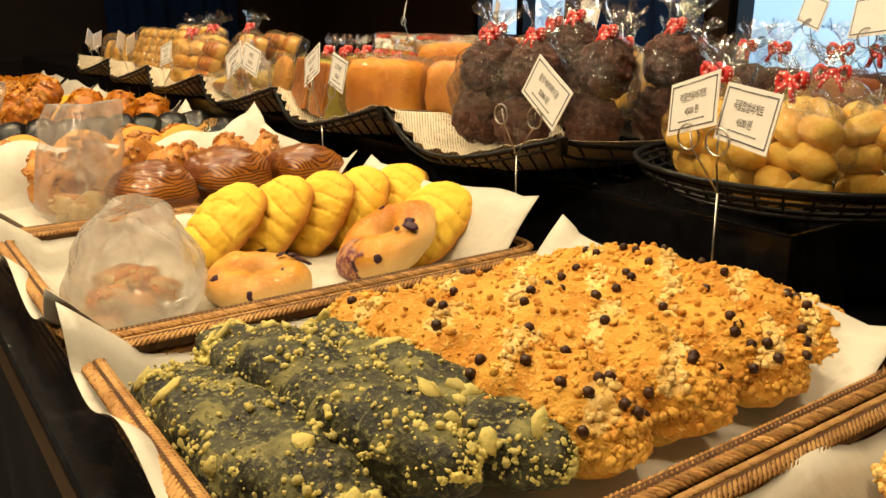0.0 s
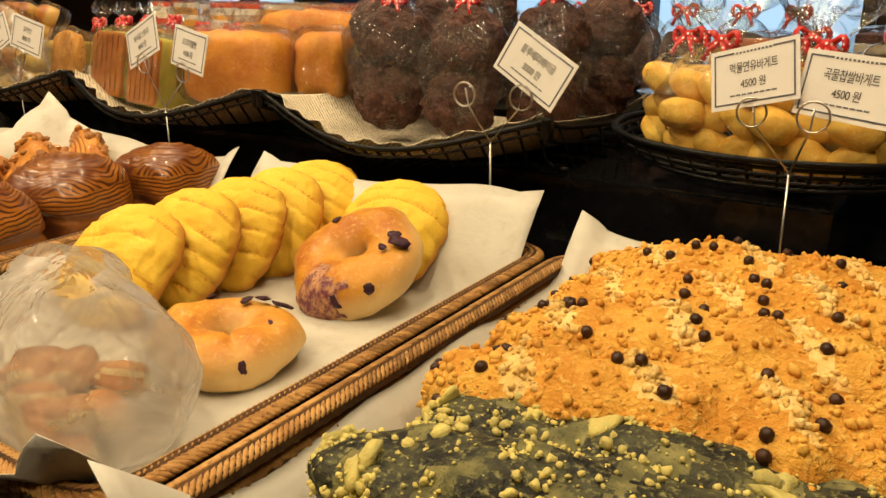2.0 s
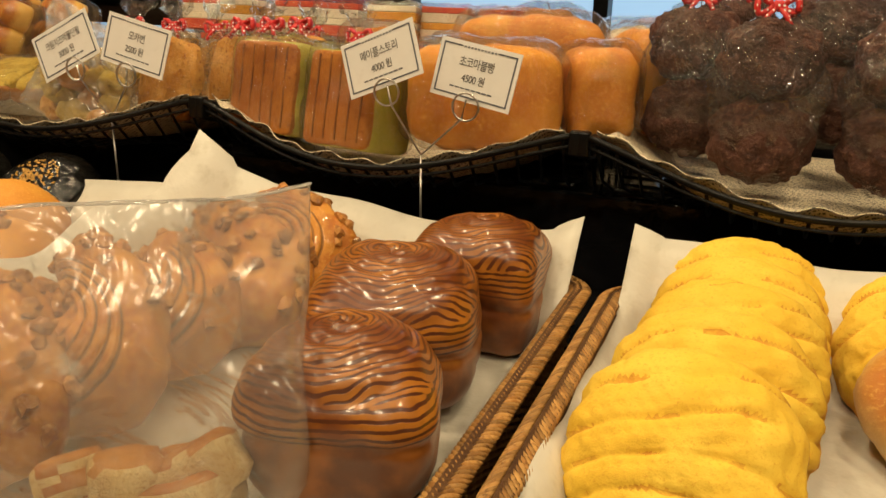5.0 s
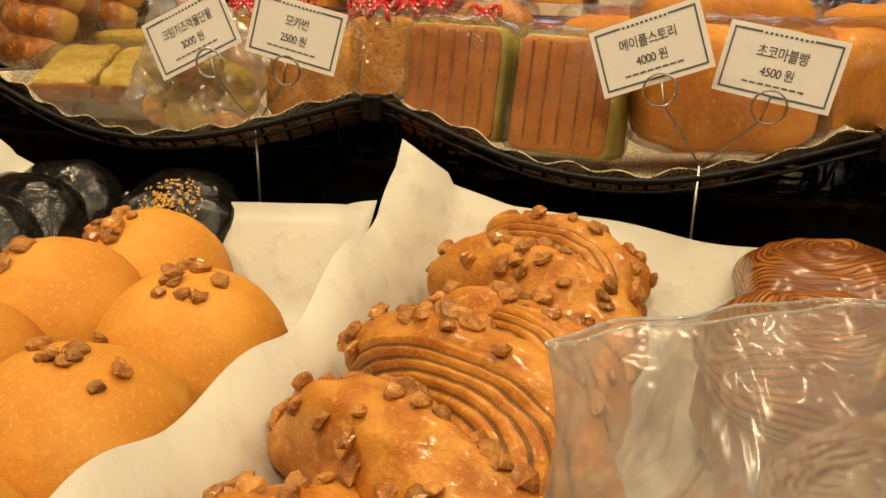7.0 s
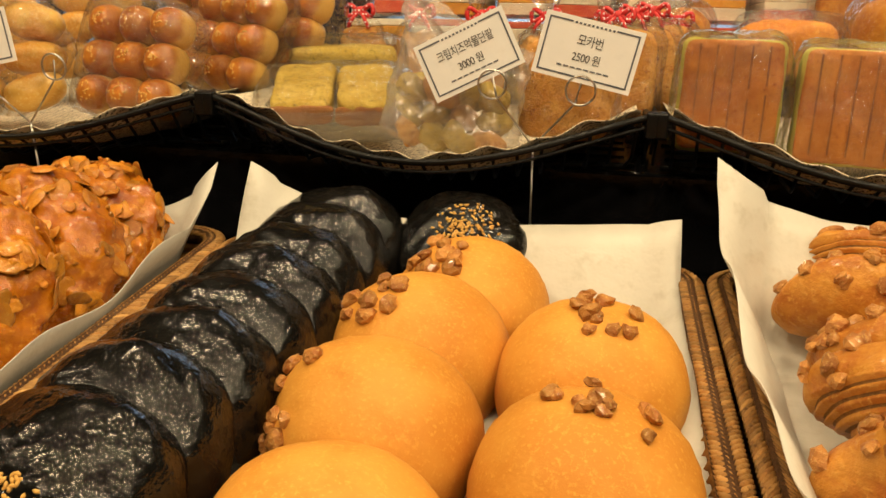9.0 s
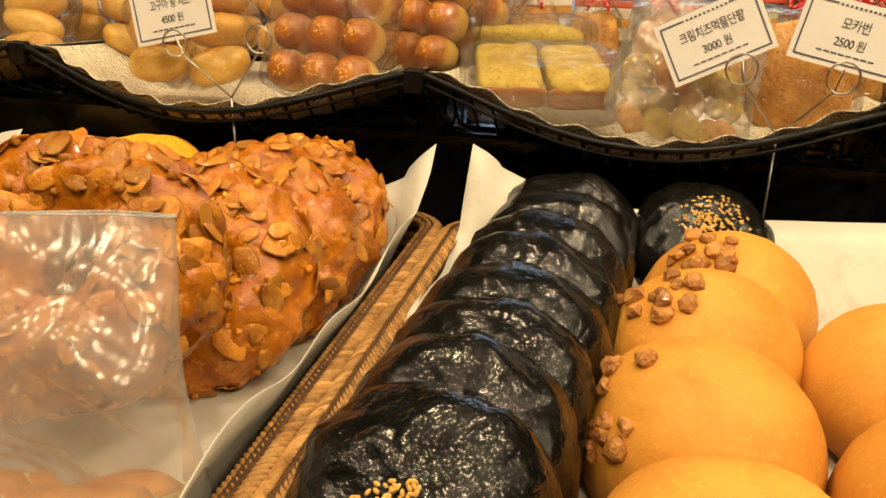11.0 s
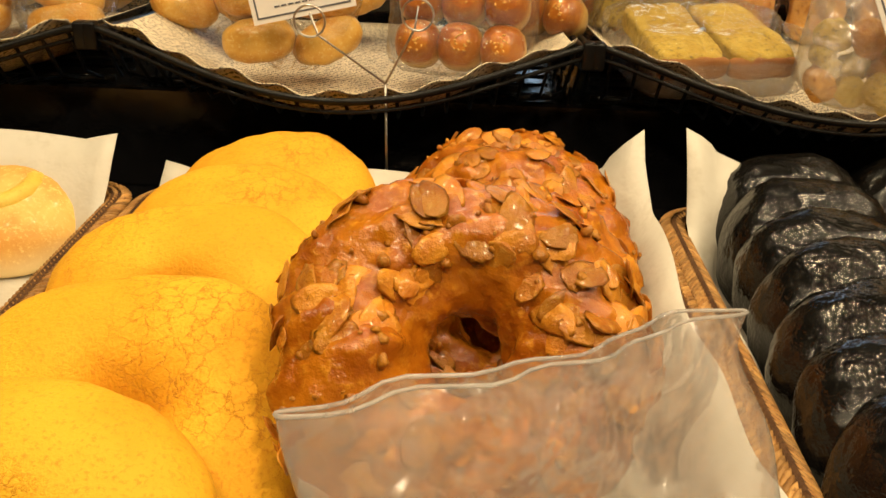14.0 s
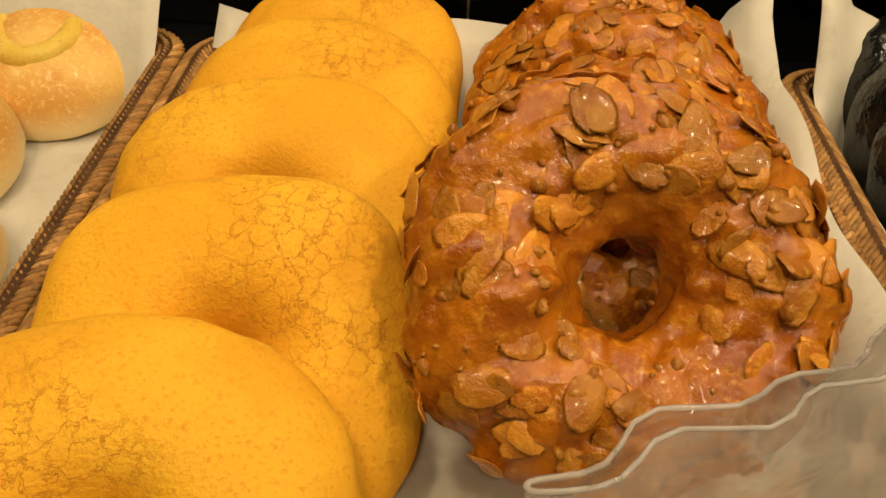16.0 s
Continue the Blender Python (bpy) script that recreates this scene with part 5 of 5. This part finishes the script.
# packs of nine mini rolls with sesame
for i, (x, y, rz, z) in enumerate(((-1.995, 0.700, -8, 1.022), (-1.935, 0.79, -24, 1.034), (-1.905, 0.86, -30, 1.036), (-2.0, 0.86, -8, 1.04))):
    m = pose(x, y, z, -26, 0, rz)
    t = wrapped(m, 0.112, 0.046, 0.112, 440 + i, "clear pack of nine glossy mini rolls with sesame", p=8, group="mini roll packs")
    for k in range(9):
        D, F = ball(20, 14)
        P = blocky(D, 0.0195, 0.0195, 0.026, 2.5)
        P[:, 2] = np.maximum(P[:, 2], -0.010)
        mm = pose((k % 3 - 1) * 0.036, -0.004, 0.020 + 0.036 * (k // 3), 90, 0, 0)
        r = build("mini_roll", P, F, M["mini"], t)
        r.matrix_local = mm
        rng = np.random.RandomState(450 + k + i)
        DD, FF = ball(6, 4)
        sd = blocky(DD, 0.0016, 0.0010, 0.0007, 2)
        out = []
        for _ in range(16):
            q = rng.normal(size=2) * 0.0045
            out.append(moved((sd, FF), pose(q[0], q[1], 0.026 * (max(0, 1 - (math.hypot(*q) / 0.0195) ** 2.5)) ** 0.4, 0, 0, rng.rand() * 360)))
        build("sesame_topping", *join(*out), M["sesame"], r)["kind"] = "stuff"
# bags of pale rolls
for i, (x, y, z, rz, n) in enumerate(((-2.135, 0.700, 1.018, 10, 6), (-2.225, 0.79, 1.026, 16, 6), (-2.13, 0.85, 1.03, 0, 6))):
    t = gift_bag(pose(x, y, z, -18, 0, rz), 0.125, 0.07, 0.125, 470 + i, "clear bag of pale glossy sweet potato rolls", group="roll bags")
    for k in range(n):
        rng = np.random.RandomState(475 + 7 * i + k)
        add_block(t, "roll", M["roll"], 0.062, 0.042, 0.036, 480 + 7 * i + k, x=(k % 2 - 0.5) * 0.056, z=0.006 + 0.036 * (k // 2), y=(rng.rand() - 0.5) * 0.012, p=2.4, rot=(rng.rand() * 30 - 15, rng.rand() * 50 - 25, rng.rand() * 50 - 25))


def braid_pack(x, y, z, rz, seed):
    t = wrapped(pose(x, y, z, -24, 0, rz), 0.075, 0.05, 0.13, seed, "clear pack with a golden braided roll", p=4, group="braided roll packs")
    for k in range(5):
        add_block(t, "braid_fold", M["roll"], 0.066, 0.042, 0.034, seed + k, z=0.002 + 0.024 * k, p=2.3, rot=(0, 14 if k % 2 else -14, 0))


for i in range(9):
    braid_pack(-2.345 - 0.085 * (i % 5), 0.735 + 0.09 * (i // 5), 1.024 + 0.01 * (i // 5), 8 - 4 * (i % 3), 500 + 7 * i)
for i in range(6):
    x = -2.76 - 0.055 * i
    t = wrapped(pose(x, 0.75 + 0.02 * (i % 2), 1.02, -14, 0, 10), 0.06, 0.09, 0.10, 560 + i, "clear pack of mixed golden rolls", p=4, group="far roll packs")
    add_block(t, "roll", M["roll"], 0.055, 0.085, 0.085, 570 + i, p=2.6, lumps=0.004)

# ---------------------------------------------------------------- goods on the upper step
STEP = 1.0365


def layer_cake(x, y, z, rz, seed, colours):
    t = wrapped(pose(x, y, z, -8, 0, rz), 0.080, 0.11, 0.050, seed, "wrapped slice of striped layer cake in a white sleeve", p=10, group="layer cakes", category="wrapped cake")
    zz = 0.0
    for k, c in enumerate(colours):
        h = (0.016, 0.010, 0.014, 0.009)[k % 4]
        pt = box(-0.037, 0.037, -0.052, 0.052, zz, zz + h - 0.0004, 0.001)
        build("cake_layer", *pt, M[c], t, smooth=False)
        zz += h


k = 0
for x in (-1.84, -1.755, -1.67, -1.585, -1.50, -1.415, -1.33):
    for j, (y, z) in enumerate(((1.09, STEP), (1.14, STEP + 0.052))):
        layer_cake(x + 0.02 * j, y + 0.01 * (k % 3), z, 14 - 6 * (k % 4), 600 + k, (("cake_gold", "cake_white", "cake_gold", "cake_white"), ("cake_red", "cake_white", "cake_white", "cake_red"), ("cake_white", "cake_gold", "cake_white", "cake_red"))[k % 3])
        k += 1
for i, (x, y, w, h, mt, lb) in enumerate(((-1.235, 1.09, 0.10, 0.115, "twist", "wrapped golden swirled danish"), (-1.46, 1.02, 0.10, 0.085, "twist", "wrapped golden swirled danish"), (-1.12, 1.11, 0.10, 0.10, "cake_white", "wrapped white cream cake"), (-1.32, 1.03, 0.12, 0.075, "orange_loaf", "wrapped thick slice of golden toast"), (-0.98, 1.10, 0.10, 0.10, "roll", "wrapped pale roll"))):
    t = wrapped(pose(x, y, STEP, -8, 0, 8 * (i % 3) - 6), w, 0.08, h, 640 + i, lb + " on the upper step", p=4)
    add_block(t, "bread", M[mt], w - 0.006, 0.072, h - 0.006, 645 + i, p=3.2, lumps=0.003)
for i in range(7):
    t = gift_bag(pose(-0.99 + 0.072 * i, 1.07 + 0.03 * (i % 2), STEP, -4, 0, 12 * (i % 3) - 10), 0.075, 0.055, 0.105, 660 + i, "clear tied bag of dark cocoa slices", group="cocoa slice bags")
    add_block(t, "cocoa_slice", M["muffin"] if i > 1 else M["yellow_chunk"], 0.055, 0.040, 0.085, 670 + i, p=6, lumps=0.002, z=0.002, rot=(0, 8 * (i % 3) - 8, 0))
t = wrapped(pose(-0.595, 1.06, STEP, -4, 0, -12), 0.125, 0.085, 0.085, 680, "wrapped caramel brown loaf cake on the upper step", p=6)
add_block(t, "loaf_cake", M["caramel"], 0.12, 0.08, 0.082, 681, p=5.5)
for i in range(3):
    t = wrapped(pose(-0.47 + 0.02 * i, 1.08 + 0.05 * i, STEP + 0.004 + 0.045 * (i > 1), 0, 0, -6), 0.14, 0.09, 0.04, 690 + i, "wrapped dark and cream layered wafer cake", p=8)
    for k in range(3):
        build("cake_layer", *box(-0.066, 0.066, -0.042, 0.042, 0.001 + 0.0125 * k, 0.0125 + 0.0125 * k, 0.001), M["muffin" if k % 2 == 0 else "cake_white"], t, smooth=False)
for i in range(6):
    t = gift_bag(pose(-1.83 + 0.075 * i, 0.955, 1.0, -6, 0, 9 * (i % 3)), 0.07, 0.045, 0.100, 700 + i, "clear tied bag of crumbly golden rusks", group="rusk bags")
    add_block(t, "rusk", M["mocha"], 0.058, 0.034, 0.085, 710 + i, p=4, lumps=0.003, z=0.003)


# ---------------------------------------------------------------- price cards
def letters(text, size, at, parent, mat, squeeze=1.0, name="lettering"):
    cu = bpy.data.curves.new(name, "FONT")
    cu.body, cu.size, cu.align_x, cu.align_y = text, size, "CENTER", "CENTER"
    cu.space_character = 0.92
    tmp = bpy.data.objects.new("tmp", cu)
    scene.collection.objects.link(tmp)
    bpy.context.view_layer.update()
    me = bpy.data.meshes.new_from_object(tmp.evaluated_get(bpy.context.evaluated_depsgraph_get()))
    bpy.data.objects.remove(tmp)
    me.materials.clear()
    me.materials.append(mat)
    ob = new(name, me)
    ob.parent = parent
    ob.matrix_local = pose(*at) @ Matrix.Diagonal((squeeze, 1, 1, 1))
    return ob


CW, CH = 0.081, 0.050


def price_card(x, y, z, roll, name, price, yaw=0, tilt=80):
    """A white card with a dark frame line, facing the aisle; its x and y axes lie in the card."""
    t = thing("price_card", pose(x, y, z) @ pose(0, 0, 0, 0, 0, yaw) @ pose(0, 0, 0, tilt, 0, 0) @ pose(0, 0, 0, 0, 0, roll), "white price card with a dark frame line and handwriting", "price card", "price cards")
    build("card", *box(-CW / 2, CW / 2, -CH / 2, CH / 2, -0.0005, 0.0005), M["card"], t, smooth=False)
    a, b, w, e = CW / 2 - 0.0035, CH / 2 - 0.0035, 0.0013, 0.0009
    for bx in ((-a, a, -b, -b + w), (-a, -a + w, -b + w, b - w), (a - w, a, -b + w, b - w), (-a, -a * 0.48, b - w, b), (a * 0.48, a, b - w, b)):
        build("frame_line", *box(bx[0], bx[1], bx[2], bx[3], 0.0005, e), M["navy"], t, smooth=False)
    bars = [box(-0.016 + 0.0034 * i, -0.0142 + 0.0034 * i, b - 0.0018, b - 0.0002, 0.0005, e) for i in range(10)]
    build("small_print", *join(*bars), M["navy"], t, smooth=False)
    if name:
        letters(name, 0.0098, (0, 0.0075, 0.0010), t, M["ink"], 0.82 if len(name) < 7 else 0.74)
        letters(price, 0.0088, (0, -0.0058, 0.0010), t, M["ink"], 0.9)
        bars = [box(-0.022 + 0.0055 * i, -0.0178 + 0.0055 * i, -0.0148, -0.0136, 0.0005, e) for i in range(8)]
        build("small_print", *join(*bars), M["navy"], t, smooth=False)
    return t


def card_stand(fx, fy, fz, rings):
    t = thing("card_stand", pose(fx, fy, TOP), "thin steel wire card stand with round spiral clips", "card holder", "card stands")
    build("stem", *tube([(0, 0, 0.004), (0.001, 0, 0.06), (0, 0, fz - TOP)], 0.0011, 6), M["steel"], t)
    build("foot", *moved((blocky(ball(20, 6)[0], 0.022, 0.022, 0.002), ball(20, 6)[1]), pose(0, 0, 0.002)), M["steel"], t)
    for x, y, z in rings:
        lx, ly, lz = x - fx, y - fy, z - TOP
        build("arm", *tube([(0, 0, fz - TOP), (lx * 0.9, ly, lz - 0.011), (lx, ly - 0.001, lz + 0.006)], 0.0009, 6), M["steel"], t)
        coil = [(lx + 0.0118 * math.cos(a), ly - 0.0022 - 0.0006 * a / 6.28, lz + 0.0118 * math.sin(a)) for a in np.linspace(-1.2, 11.4, 60)]
        build("spiral_clip", *tube(coil, 0.0009, 6), M["steel"], t)


price_card(-1.5475, 0.640, 1.1105, -12, "모카번", "2500 원")
price_card(-1.645, 0.644, 1.1045, 27, "크림치즈먹물단팥", "3000 원")
card_stand(-1.588, 0.640, 1.031, ((-1.623, 0.635, 1.083), (-1.551, 0.629, 1.082)))
price_card(-1.266, 0.629, 1.114, 22, "메이플스토리", "4000 원", -11)
price_card(-1.177, 0.629, 1.107, -8, "초코마블빵", "4500 원", -11)
card_stand(-1.222, 0.620, 1.034, ((-1.256, 0.622, 1.087), (-1.181, 0.621, 1.080)))
price_card(-2.120, 0.655, 1.098, 13, "고구마 왕 치즈", "4500 원")
card_stand(-2.050, 0.624, 1.031, ((-2.109, 0.640, 1.073), (-2.027, 0.640, 1.081)))
price_card(-0.699, 0.634, 1.113, -28, "블루베리베이글", "3500 원", -6)
card_stand(-0.743, 0.630, 1.037, ((-0.708, 0.628, 1.084), (-0.775, 0.634, 1.082)))
price_card(-0.500, 0.636, 1.117, 15, "먹물연유바게트", "4500 원", -22)
price_card(-0.425, 0.612, 1.114, -3, "곡물찹쌀바게트", "4500 원", -22)
card_stand(-0.463, 0.634, 1.040, ((-0.497, 0.632, 1.088), (-0.445, 0.605, 1.092)))
# cards of the farther rows
for i, (x, y, z, roll) in enumerate(((-2.62, 0.68, 1.115, 12), (-2.52, 0.68, 1.11, -10), (-3.0, 0.68, 1.11, 20), (-2.9, 0.68, 1.11, -8), (-1.95, 1.25, 1.20, 10), (-1.62, 1.3, 1.20, -10), (-1.30, 1.28, 1.21, 12), (-1.02, 1.02, 1.19, -4), (-0.55, 1.02, 1.195, 6), (-0.80, 1.3, 1.20, -12))):
    price_card(x, y, z, roll, "", "", -30)
    card_stand(x + 0.02, y + 0.006, z - 0.08, ((x, y - 0.002, z - 0.026),))
